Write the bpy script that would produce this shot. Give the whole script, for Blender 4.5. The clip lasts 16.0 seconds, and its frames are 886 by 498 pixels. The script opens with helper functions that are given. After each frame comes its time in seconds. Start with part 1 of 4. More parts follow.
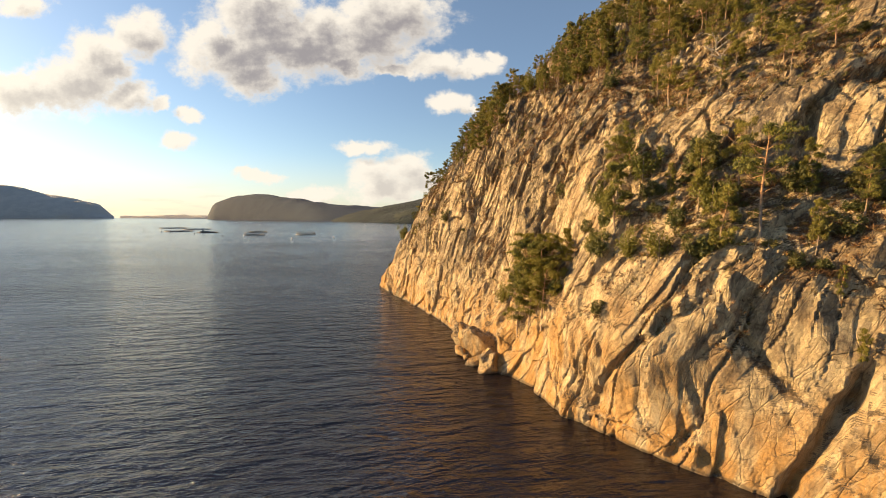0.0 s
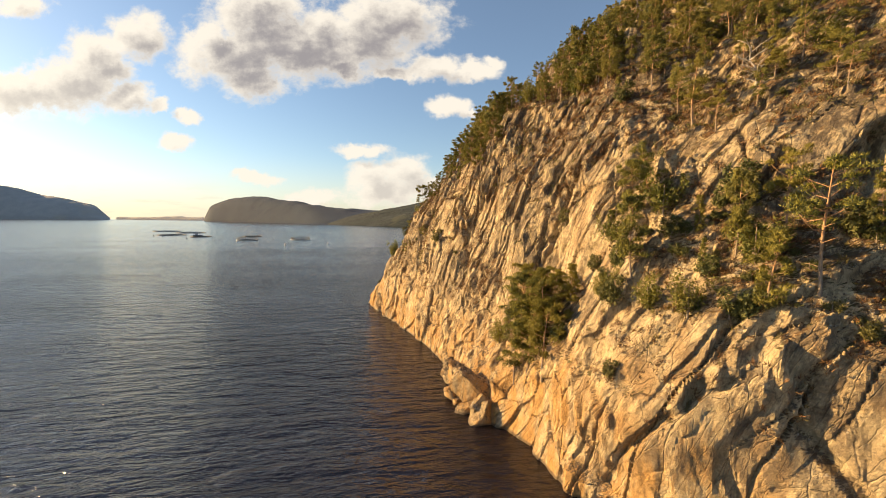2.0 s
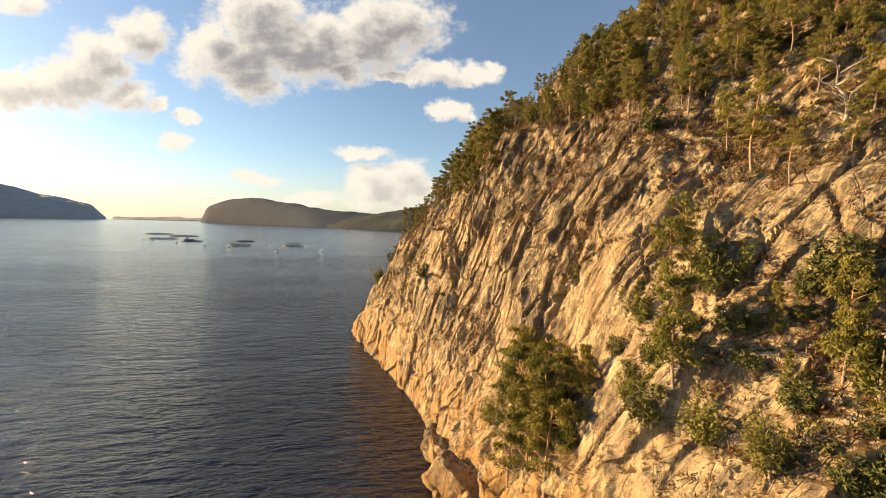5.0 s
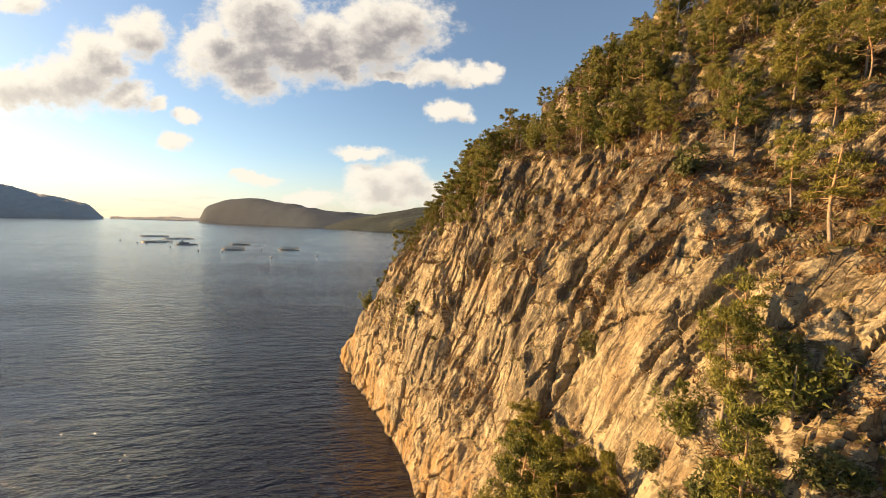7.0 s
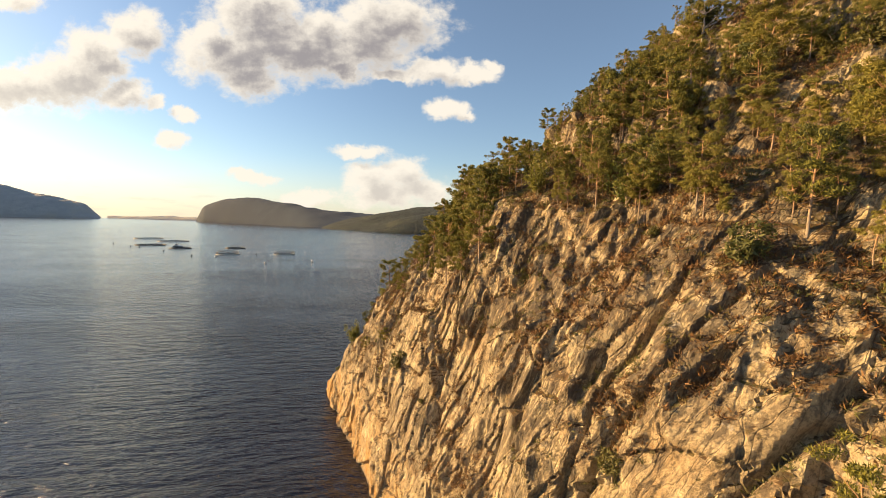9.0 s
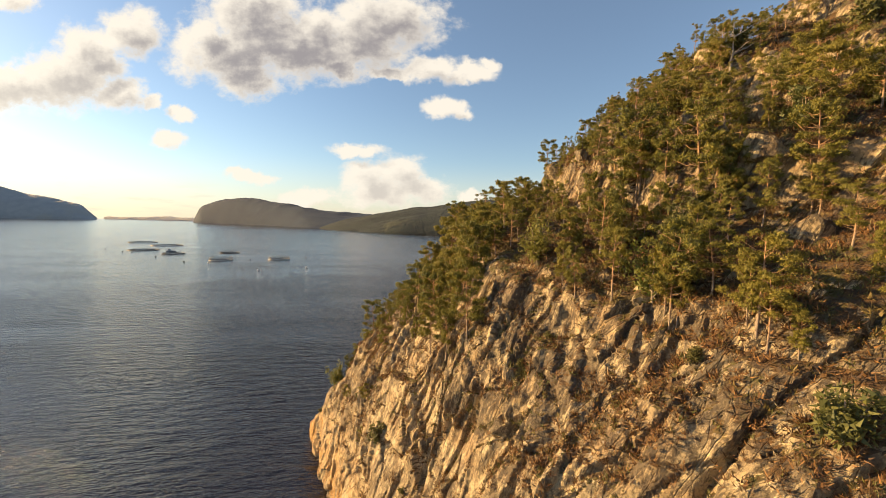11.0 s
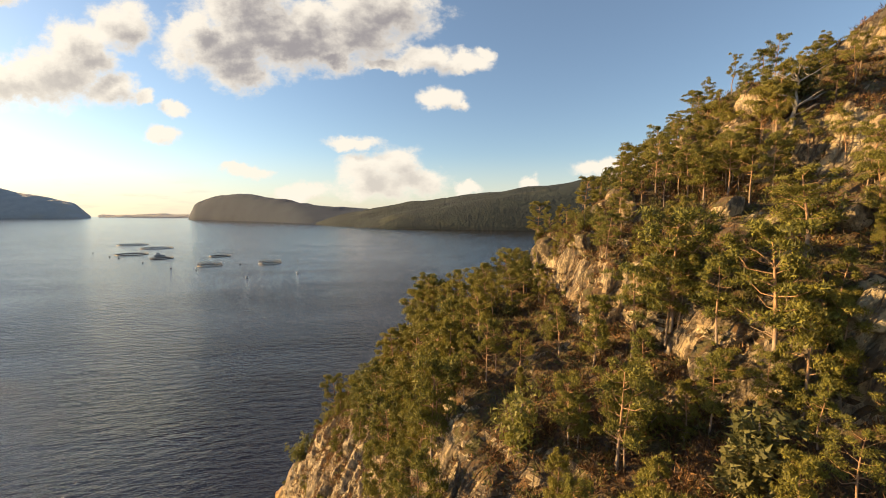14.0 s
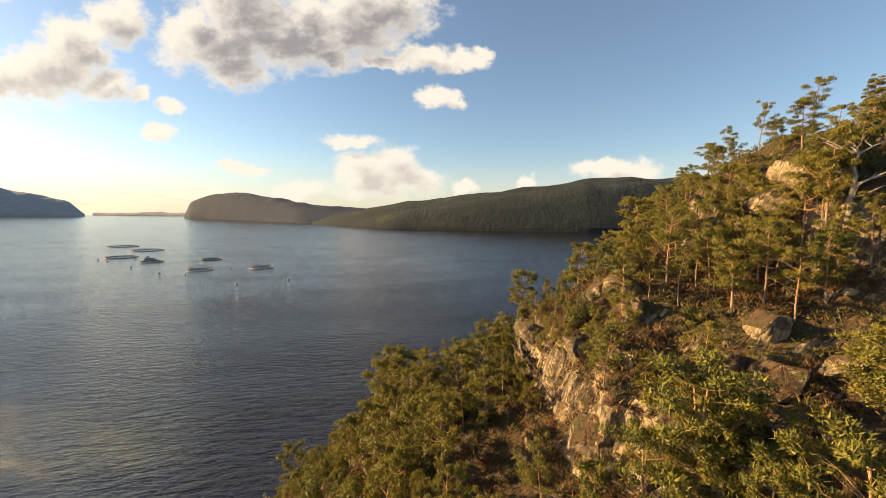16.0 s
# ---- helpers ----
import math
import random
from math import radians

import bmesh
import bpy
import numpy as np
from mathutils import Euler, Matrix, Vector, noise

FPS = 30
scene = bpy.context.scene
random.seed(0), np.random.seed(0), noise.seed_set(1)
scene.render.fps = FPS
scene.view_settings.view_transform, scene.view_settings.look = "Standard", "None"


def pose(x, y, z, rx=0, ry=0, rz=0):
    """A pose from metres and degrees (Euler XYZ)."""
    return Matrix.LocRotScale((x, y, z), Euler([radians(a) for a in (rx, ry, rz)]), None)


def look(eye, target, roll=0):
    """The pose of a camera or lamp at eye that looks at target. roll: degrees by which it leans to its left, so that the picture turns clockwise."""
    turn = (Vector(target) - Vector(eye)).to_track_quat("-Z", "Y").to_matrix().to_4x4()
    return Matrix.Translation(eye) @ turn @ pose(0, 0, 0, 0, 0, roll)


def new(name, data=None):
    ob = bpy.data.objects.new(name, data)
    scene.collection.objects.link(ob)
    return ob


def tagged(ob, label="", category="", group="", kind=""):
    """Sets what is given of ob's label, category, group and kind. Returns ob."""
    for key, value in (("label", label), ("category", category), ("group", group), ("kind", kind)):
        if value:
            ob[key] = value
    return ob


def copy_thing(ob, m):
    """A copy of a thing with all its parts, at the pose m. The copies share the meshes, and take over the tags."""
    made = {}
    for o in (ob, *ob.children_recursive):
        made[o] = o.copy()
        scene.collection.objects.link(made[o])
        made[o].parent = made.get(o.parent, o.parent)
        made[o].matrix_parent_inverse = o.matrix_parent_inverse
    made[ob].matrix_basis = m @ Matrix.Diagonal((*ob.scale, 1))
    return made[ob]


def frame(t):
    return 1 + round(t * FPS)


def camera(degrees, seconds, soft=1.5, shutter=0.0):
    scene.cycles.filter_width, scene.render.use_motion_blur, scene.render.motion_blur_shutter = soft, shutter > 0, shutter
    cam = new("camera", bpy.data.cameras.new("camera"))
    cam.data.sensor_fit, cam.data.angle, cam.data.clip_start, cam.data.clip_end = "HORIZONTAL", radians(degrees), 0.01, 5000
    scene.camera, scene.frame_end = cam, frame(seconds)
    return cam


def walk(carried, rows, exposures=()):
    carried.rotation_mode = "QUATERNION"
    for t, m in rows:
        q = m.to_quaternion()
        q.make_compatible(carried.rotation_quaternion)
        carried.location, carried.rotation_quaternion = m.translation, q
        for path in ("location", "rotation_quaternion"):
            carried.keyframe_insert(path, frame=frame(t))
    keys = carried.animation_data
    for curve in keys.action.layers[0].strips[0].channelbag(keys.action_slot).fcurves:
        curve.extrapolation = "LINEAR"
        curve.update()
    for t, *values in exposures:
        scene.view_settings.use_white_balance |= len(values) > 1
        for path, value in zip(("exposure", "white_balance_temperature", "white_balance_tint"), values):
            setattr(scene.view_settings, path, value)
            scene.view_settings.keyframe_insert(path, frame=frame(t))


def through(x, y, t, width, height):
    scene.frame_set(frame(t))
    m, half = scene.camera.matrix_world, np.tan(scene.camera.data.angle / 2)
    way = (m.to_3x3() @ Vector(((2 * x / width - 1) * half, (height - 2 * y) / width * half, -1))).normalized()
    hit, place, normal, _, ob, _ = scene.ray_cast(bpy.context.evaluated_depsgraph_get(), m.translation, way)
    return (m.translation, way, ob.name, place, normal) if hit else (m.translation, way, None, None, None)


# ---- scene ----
cam = camera(98.0, 16.0, soft=0.7)
# seconds, eye, degrees: turn to the right, look up, lean
PATH = [
    (0, (0.972, -0.380, 23.564), -0.026, -4.642, 0.28),
    (0.5, (1.290, 1.586, 24.402), 0.074, -4.402, 0.33),
    (1, (1.661, 3.477, 25.212), 0.148, -4.246, 0.43),
    (1.5, (2.034, 5.327, 26.088), 0.218, -4.203, 0.56),
    (2, (2.409, 7.158, 26.977), 0.294, -4.136, 0.71),
    (2.5, (2.784, 8.987, 27.821), 0.376, -4.055, 0.86),
    (3, (3.164, 10.829, 28.739), 0.408, -4.048, 1.00),
    (3.5, (3.539, 12.692, 29.632), 0.459, -3.953, 1.14),
    (6, (5.064, 22.103, 34.929), 0.638, -3.550, 1.58),
    (6.5, (5.324, 24.078, 36.294), 0.672, -3.589, 1.61),
    (7, (5.540, 25.999, 37.683), 0.730, -3.593, 1.62),
    (7.5, (5.834, 28.002, 39.158), 0.766, -3.631, 1.63),
    (8, (6.113, 29.960, 40.681), 0.805, -3.690, 1.61),
    (8.5, (6.391, 31.882, 42.224), 0.845, -3.741, 1.60),
    (9, (6.727, 33.835, 43.820), 0.897, -3.786, 1.57),
    (11.5, (8.883, 43.541, 52.187), 1.178, -4.098, 1.17),
    (12, (9.449, 45.550, 53.876), 1.219, -4.272, 1.01),
    (12.5, (10.060, 47.574, 55.553), 1.236, -4.502, 0.84),
    (13, (10.737, 49.649, 57.224), 1.300, -4.765, 0.66),
    (13.5, (11.448, 51.705, 58.840), 1.341, -4.945, 0.51),
    (14, (12.209, 53.749, 60.458), 1.410, -5.192, 0.37),
    (14.5, (12.973, 55.744, 62.055), 1.485, -5.430, 0.28),
    (15, (13.753, 57.686, 63.614), 1.571, -5.567, 0.28),
    (15.5, (14.500, 59.521, 65.181), 1.672, -5.620, 0.35),
    (16, (15.186, 61.197, 66.730), 1.818, -5.347, 0.60),
]
walk(cam, [(t, pose(*eye, 90 + up, 0, -right) @ pose(0, 0, 0, 0, 0, lean)) for t, eye, right, up, lean in PATH])

# ---- light: a low warm sun over the fjord, sky with cumulus ----
SUN_TURN, SUN_UP = -77.0, 16.0
sun_way = Vector((math.sin(radians(SUN_TURN)) * math.cos(radians(SUN_UP)),
                  math.cos(radians(SUN_TURN)) * math.cos(radians(SUN_UP)), math.sin(radians(SUN_UP))))
sun_data = bpy.data.lights.new("sun", "SUN")
sun_data.energy, sun_data.angle, sun_data.color = 10.4, radians(0.6), (1.0, 0.635, 0.27)
sun = new("sun", sun_data)
sun.matrix_world = look((0, 0, 200), Vector((0, 0, 200)) - sun_way)
scene.view_settings.exposure = 0.32


class Nodes:
    """A short way to write node trees: values are numbers, tuples or sockets."""

    def __init__(self, tree):
        self.tree = tree
        tree.nodes.clear()

    def put(self, kind, inputs=None, out=0, operation=None, use_clamp=False, feature=None, interpolation_type=None):
        n = self.tree.nodes.new(kind)
        if operation:
            n.operation = operation
        if use_clamp:
            n.use_clamp = True
        if feature:
            n.feature = feature
        if interpolation_type:
            n.interpolation_type = interpolation_type
        for k, v in (inputs or {}).items():
            self.set(n.inputs[k], v)
        return n.outputs[out] if len(n.outputs) else n

    def set(self, socket, v):
        if isinstance(v, bpy.types.NodeSocket):
            self.tree.links.new(v, socket)
        else:
            socket.default_value = v

    def math(self, op, a, b=0.0, c=0.0, clamp=False):
        return self.put("ShaderNodeMath", {0: a, 1: b, 2: c}, operation=op, use_clamp=clamp)

    def vec(self, op, a, b=(0, 0, 0), out=0):
        return self.put("ShaderNodeVectorMath", {0: a, 1: b}, out=out, operation=op)

    def mix(self, fac, a, b, blend="MIX"):
        n = self.tree.nodes.new("ShaderNodeMix")
        n.data_type, n.blend_type = "RGBA", blend
        self.set(n.inputs[0], fac)
        self.set(n.inputs[6], a)
        self.set(n.inputs[7], b)
        return n.outputs[2]

    def step(self, v, lo, hi, a=0.0, b=1.0):
        return self.put("ShaderNodeMapRange", {0: v, 1: lo, 2: hi, 3: a, 4: b}, interpolation_type="SMOOTHSTEP")

    def noise(self, where, scale, detail=4.0, rough=0.55, warp=0.0, out=0):
        return self.put("ShaderNodeTexNoise", {"Vector": where, "Scale": scale, "Detail": detail, "Roughness": rough, "Distortion": warp}, out=out)

    def voronoi(self, where, scale, feature="F1", out=0):
        return self.put("ShaderNodeTexVoronoi", {"Vector": where, "Scale": scale}, out=out, feature=feature)

    def scaled(self, where, s):
        return self.vec("MULTIPLY", where, s)


world = bpy.data.worlds.new("sky")
world.use_nodes = True
scene.world = world
N = Nodes(world.node_tree)
way = N.put("ShaderNodeTexCoord", out="Generated")
sky = N.put("ShaderNodeTexSky")
air = sky.node
air.sky_type, air.sun_disc, air.sun_elevation, air.sun_rotation = "NISHITA", False, radians(SUN_UP), radians(SUN_TURN)
air.altitude, air.air_density, air.dust_density, air.ozone_density = 0, 1.0, 0.5, 2.0
sky = N.vec("SCALE", sky)
sky.node.inputs["Scale"].default_value = 0.14
# clouds: soft ellipses on the plane one unit ahead (to the right, up), broken by noise
sep = N.put("ShaderNodeSeparateXYZ", {0: way})
x, y, z = sep, sep.node.outputs[1], sep.node.outputs[2]
ahead = N.math("MAXIMUM", y, 0.02)
plane = N.put("ShaderNodeCombineXYZ", {0: N.math("DIVIDE", x, ahead), 1: N.math("DIVIDE", z, ahead)})
# centre right, up, half width, half height
BANK = [
    (-0.518, 0.407, 0.139, 0.066), (-0.404, 0.435, 0.191, 0.073), (-0.477, 0.346, 0.073, 0.041), (-0.32, 0.408, 0.161, 0.056), (-0.206, 0.443, 0.117, 0.073),
    (-0.135, 0.497, 0.132, 0.066), (-0.465, 0.509, 0.11, 0.073), (-0.318, 0.483, 0.059, 0.037), (-0.587, 0.448, 0.051, 0.037), (-0.249, 0.374, 0.051, 0.021),
]
SUNWARD_BANK = [
    (-1.035, 0.316, 0.117, 0.051), (-0.919, 0.33, 0.103, 0.066), (-0.872, 0.406, 0.073, 0.051), (-0.8, 0.303, 0.059, 0.037), (-1.092, 0.308, 0.073, 0.051),
    (-0.838, 0.372, 0.059, 0.037), (-0.756, 0.451, 0.073, 0.051), (-1.046, 0.52, 0.059, 0.029),
]
SCRAPS = [
    (-0.023, 0.382, 0.081, 0.029), (0.077, 0.379, 0.066, 0.021), (0.126, 0.399, 0.026, 0.015), (-0.122, 0.375, 0.073, 0.015), (-0.715, 0.289, 0.021, 0.015),
    (-0.648, 0.258, 0.032, 0.016), (-0.677, 0.191, 0.041, 0.022), (0.021, 0.286, 0.051, 0.022), (0.064, 0.272, 0.026, 0.013), (-0.205, 0.182, 0.066, 0.016),
]
HEAPS = [
    (-0.181, 0.108, 0.051, 0.044), (-0.101, 0.123, 0.059, 0.041), (-0.138, 0.073, 0.103, 0.032), (-0.036, 0.08, 0.066, 0.032), (-0.32, 0.057, 0.051, 0.021),
    (-0.357, 0.05, 0.044, 0.015), (-0.476, 0.104, 0.06, 0.014), (0.431, 0.124, 0.066, 0.022), (0.249, 0.077, 0.023, 0.018), (0.506, 0.111, 0.088, 0.029), (0.081, 0.064, 0.029, 0.015),
]
CLOUDS = BANK + SUNWARD_BANK + SCRAPS + HEAPS
puff = N.vec("SCALE", N.vec("SUBTRACT", N.noise(plane, 13.0, 7.0, 0.62, out=1), (0.5, 0.5, 0.5)))
puff.node.inputs["Scale"].default_value = 0.07


def cloud(shift, ragged):
    """How deep in cloud the sky is, looked up a little to one side."""
    at = N.vec("ADD", plane, shift)
    warped = N.vec("ADD", at, puff)
    cover = None
    for cx, cz, rx, rz in CLOUDS:
        off = N.vec("MULTIPLY", N.vec("SUBTRACT", warped, (cx, cz, 0)), (0.86 / rx, 0.86 / rz, 0))
        one = N.math("SUBTRACT", 1.0, N.vec("LENGTH", off, out=1))
        cover = one if cover is None else N.math("SMOOTH_MAX", cover, one, 0.12)
    lumps = N.noise(N.scaled(at, (1, 1.3, 1)), 18.0, 9.0, 0.62)
    return N.math("ADD", cover, N.math("MULTIPLY", N.math("SUBTRACT", lumps, 0.5), ragged))


dense, sunward = cloud((0, 0, 0), 1.5), cloud((-0.03, 0.035, 0), 1.15)
mask = N.math("MULTIPLY", N.step(dense, -0.25, 0.42), N.step(y, 0.05, 0.2))
low = N.math("MULTIPLY", N.step(N.noise(N.scaled(plane, (1, 6, 1)), 7.0, 6.0), 0.5, 0.68), N.step(z, 0.09, 0.02))
shade = N.math("MULTIPLY", N.step(sunward, -0.1, 0.8), N.step(dense, -0.1, 0.8, 0.15, 1.0))
shade = N.math("MULTIPLY", shade, N.step(z, 0.08, 0.30, 0.5, 1.0))
bright = N.mix(shade, (0.84, 0.76, 0.64, 1), (0.30, 0.27, 0.265, 1))
glow = N.put("ShaderNodeVectorMath", {0: way, 1: tuple(sun_way)}, out=1, operation="DOT_PRODUCT")
halo = N.math("MULTIPLY", N.math("POWER", N.math("MAXIMUM", glow, 0.0), 9.0), 1.0)
bright = N.mix(halo, bright, (1.0, 0.88, 0.68, 1))
sky = N.mix(0.06, sky, (0.55, 0.53, 0.48, 1))
sky = N.mix(N.step(z, 0.16, 0.0, 0.0, 0.55), sky, (0.66, 0.62, 0.53, 1))
sky = N.mix(N.math("MULTIPLY", low, 0.5), sky, (0.72, 0.63, 0.48, 1))
sky = N.mix(N.math("MULTIPLY", mask, 0.95), sky, bright)
back = N.put("ShaderNodeBackground", {0: sky, 1: 1.0})
N.put("ShaderNodeOutputWorld", {0: back})

# the headland's plan: along the shore (u) and inland (v)
SHORE0, ALONG, INLAND = (26.0, 34.0), (-0.427, 0.904), (0.904, 0.427)

# ---- materials ----
def material(name):
    m = bpy.data.materials.new(name)
    m.use_nodes = True
    return m, Nodes(m.node_tree)


def finish(n, colour, rough=0.9, bump=None, height=0.1, **more):
    ins = {"Base Color": colour, "Roughness": rough, **more}
    if bump is not None:
        ins["Normal"] = n.put("ShaderNodeBump", {"Height": bump, "Distance": height, "Strength": 1.0})
    b = n.put("ShaderNodeBsdfPrincipled", ins)
    n.put("ShaderNodeOutputMaterial", {0: b})


def rock_material():
    m, n = material("granite")
    g = n.put("ShaderNodeNewGeometry")
    where, normal = g, g.node.outputs["Normal"]
    sp = n.put("ShaderNodeSeparateXYZ", {0: where})
    up = n.put("ShaderNodeSeparateXYZ", {0: normal}, out=2)
    z = sp.node.outputs[2]
    along = n.vec("DOT_PRODUCT", where, (ALONG[0], ALONG[1], 0.0), out=1)
    inland = n.vec("DOT_PRODUCT", where, (INLAND[0], INLAND[1], 0.0), out=1)
    lean = n.math("ADD", along, n.math("MULTIPLY", z, 0.40))
    plan = n.put("ShaderNodeCombineXYZ", {0: lean, 1: inland, 2: n.math("MULTIPLY", z, 0.16)})
    big, mid, fine = n.noise(where, 0.11, 4), n.noise(where, 0.55, 6, 0.62), n.noise(where, 5.0, 6, 0.7)
    streak = n.noise(plan, 1.25, 7, 0.66, 0.3)
    pale = n.mix(n.step(mid, 0.3, 0.7), (0.68, 0.56, 0.35, 1), (0.47, 0.36, 0.21, 1))
    pale = n.mix(n.math("MULTIPLY", n.step(n.noise(where, 0.28, 6, 0.6), 0.5, 0.62), 0.5), pale, (0.38, 0.24, 0.11, 1))
    pale = n.mix(n.math("MULTIPLY", n.step(streak, 0.50, 0.62), 0.62), pale, (0.14, 0.10, 0.068, 1))
    # ochre algae and iron stains above the water
    wet = n.math("MULTIPLY", n.step(n.math("ADD", z, n.math("MULTIPLY", n.math("SUBTRACT", big, 0.5), 30.0)), 17.0, 2.0), n.step(n.noise(n.scaled(where, (0.5, 0.5, 0.12)), 1.0, 5, 0.6), 0.38, 0.60))
    pale = n.mix(n.math("MULTIPLY", wet, 0.8), pale, (0.52, 0.28, 0.07, 1))
    tide = n.step(n.math("ADD", z, n.math("MULTIPLY", mid, 0.5)), 0.75, 0.35)
    pale = n.mix(n.math("MULTIPLY", tide, 0.8), pale, (0.08, 0.06, 0.035, 1))
    # dark and pale lichens
    dark = n.step(n.math("ADD", n.noise(n.vec("ADD", plan, (5.0, 9.0, 2.0)), 1.9, 9, 0.78), n.math("MULTIPLY", n.math("SUBTRACT", big, 0.5), 0.55)), 0.49, 0.57)
    upper = n.step(n.math("ADD", z, n.math("MULTIPLY", big, 30.0)), 20.0, 50.0, 0.10, 0.78)
    upper = n.math("MAXIMUM", upper, n.math("MULTIPLY", n.step(up, 0.22, 0.55), 0.85))
    pale = n.mix(n.math("MULTIPLY", dark, upper), pale, (0.085, 0.068, 0.054, 1))
    spots = n.math("MULTIPLY", n.step(n.noise(where, 2.6, 4, 0.6), 0.60, 0.68), n.step(up, 0.15, 0.6))
    pale = n.mix(n.math("MULTIPLY", spots, 0.7), pale, (0.56, 0.53, 0.47, 1))
    # moss, heath and soil where it lies flat enough
    grown = n.math("MULTIPLY", n.step(z, 36.0, 45.0), 0.2)
    soil = n.step(n.math("ADD", n.math("ADD", up, grown), n.math("MULTIPLY", n.math("SUBTRACT", mid, 0.5), 0.9)), 0.56, 0.72)
    soil = n.math("MULTIPLY", soil, n.step(z, 4.0, 14.0))
    earth = n.mix(n.step(n.noise(where, 1.7, 6, 0.7), 0.35, 0.65), (0.062, 0.037, 0.018, 1), (0.195, 0.108, 0.038, 1))
    earth = n.mix(n.step(n.noise(where, 0.7, 5, 0.65), 0.48, 0.60), earth, (0.105, 0.092, 0.024, 1))
    earth = n.mix(n.step(n.noise(where, 0.45, 6, 0.7), 0.56, 0.64), earth, (0.20, 0.145, 0.055, 1))
    colour = n.mix(soil, pale, earth)
    speck = n.step(n.math("ADD", n.noise(where, 3.2, 7, 0.72), n.math("MULTIPLY", n.math("SUBTRACT", mid, 0.5), 0.5)), 0.50, 0.60)
    colour = n.mix(n.math("MULTIPLY", speck, n.step(z, 2.0, 45.0, 0.25, 0.62)), colour, (0.10, 0.08, 0.06, 1))
    colour = n.mix(n.math("MULTIPLY", n.step(fine, 0.35, 0.75), 0.4), colour, n.mix(0.6, colour, (0.07, 0.055, 0.04, 1)))
    # joints, with dirt and lichen in them
    bent = n.vec("ADD", plan, n.scaled(n.noise(where, 0.35, 5, 0.6, out=1), (0.6, 0.6, 0.3)))
    joint = n.step(n.voronoi(n.scaled(bent, (1, 1, 0.7)), 0.95, "DISTANCE_TO_EDGE"), 0.0, 0.03)
    seam = n.step(n.voronoi(n.vec("ADD", bent, (31.0, 7.0, 3.0)), 0.30, "DISTANCE_TO_EDGE"), 0.0, 0.016)
    gaps = n.step(n.noise(where, 0.4, 5, 0.6), 0.46, 0.60, 1.0, 0.45)
    dirt = n.math("SUBTRACT", 1.0, n.math("MULTIPLY", n.math("ADD", n.step(mid, 0.4, 0.6, 0.9, 0.4), n.math("MULTIPLY", joint, n.step(mid, 0.4, 0.6, 0.1, 0.6))), n.math("ADD", gaps, n.math("MULTIPLY", seam, n.math("SUBTRACT", 1.0, gaps)))))
    colour = n.mix(n.math("MULTIPLY", n.math("MULTIPLY", dirt, 0.75), n.math("SUBTRACT", 1.0, soil)), colour, (0.035, 0.026, 0.02, 1))
    bump = n.math("ADD", n.math("MULTIPLY", fine, 0.45), n.math("ADD", n.math("MULTIPLY", joint, 0.25), n.math("MULTIPLY", seam, 0.35)))
    bump = n.math("ADD", bump, n.math("MULTIPLY", n.noise(where, 1.5, 9, 0.72), 1.5))
    finish(n, colour, n.math("SUBTRACT", 0.92, n.math("MULTIPLY", tide, 0.5)), bump, 0.42)
    return m


def water_material():
    m, n = material("sea")
    where = n.put("ShaderNodeNewGeometry")
    turned = n.put("ShaderNodeMapping", {0: where, "Rotation": (0, 0, radians(-9))})
    swell = n.noise(n.scaled(turned, (0.13, 0.42, 1)), 1.0, 3, 0.5, 0.4)
    chop = n.noise(n.scaled(turned, (0.42, 1.25, 1)), 1.0, 4, 0.58, 0.6)
    calm = n.step(n.noise(n.scaled(turned, (0.006, 0.02, 1)), 1.0, 4, 0.6), 0.35, 0.65, 0.55, 1.0)
    h = n.math("MULTIPLY", n.math("ADD", n.math("MULTIPLY", swell, 1.05), n.math("MULTIPLY", chop, 0.52)), calm)
    # the wind only ruffles the water off the headland; the open fjord lies smoother
    far = n.vec("LENGTH", n.vec("SUBTRACT", where, (-10.0, 60.0, 0.0)), out=1)
    h = n.math("MULTIPLY", h, n.step(far, 30.0, 500.0, 1.1, 0.40))
    finish(n, (0.013, 0.010, 0.013, 1), 0.13, h, 1.2, IOR=1.58)
    return m


def leafy(name, dark, light, tint, through=0.25):
    """Needles or leaves: two greens, island by island, and a tint tree by tree."""
    m, n = material(name)
    g = n.put("ShaderNodeNewGeometry", out="Random Per Island")
    ob = n.put("ShaderNodeObjectInfo", out="Random")
    colour = n.mix(n.step(g, 0.1, 0.95), dark, light)
    colour = n.mix(n.math("MULTIPLY", ob, 0.65), colour, tint)
    d = n.put("ShaderNodeBsdfPrincipled", {"Base Color": colour, "Roughness": 0.65})
    t = n.put("ShaderNodeBsdfTranslucent", {0: n.mix(0.5, colour, light)})
    n.put("ShaderNodeOutputMaterial", {0: n.put("ShaderNodeMixShader", {0: through, 1: d, 2: t})})
    return m


def bark(name, low, high):
    m, n = material(name)
    c = n.put("ShaderNodeTexCoord", out="Object")
    z = n.put("ShaderNodeSeparateXYZ", {0: c}, out=2)
    grain = n.noise(n.scaled(c, (9, 9, 2.5)), 1.0, 6, 0.65)
    colour = n.mix(n.step(n.math("ADD", z, n.math("MULTIPLY", grain, 3.0)), 2.0, 6.5), low, high)
    colour = n.mix(n.math("MULTIPLY", n.step(grain, 0.4, 0.7), 0.55), colour, (0.06, 0.045, 0.035, 1))
    finish(n, colour, 0.9, grain, 0.04)
    return m


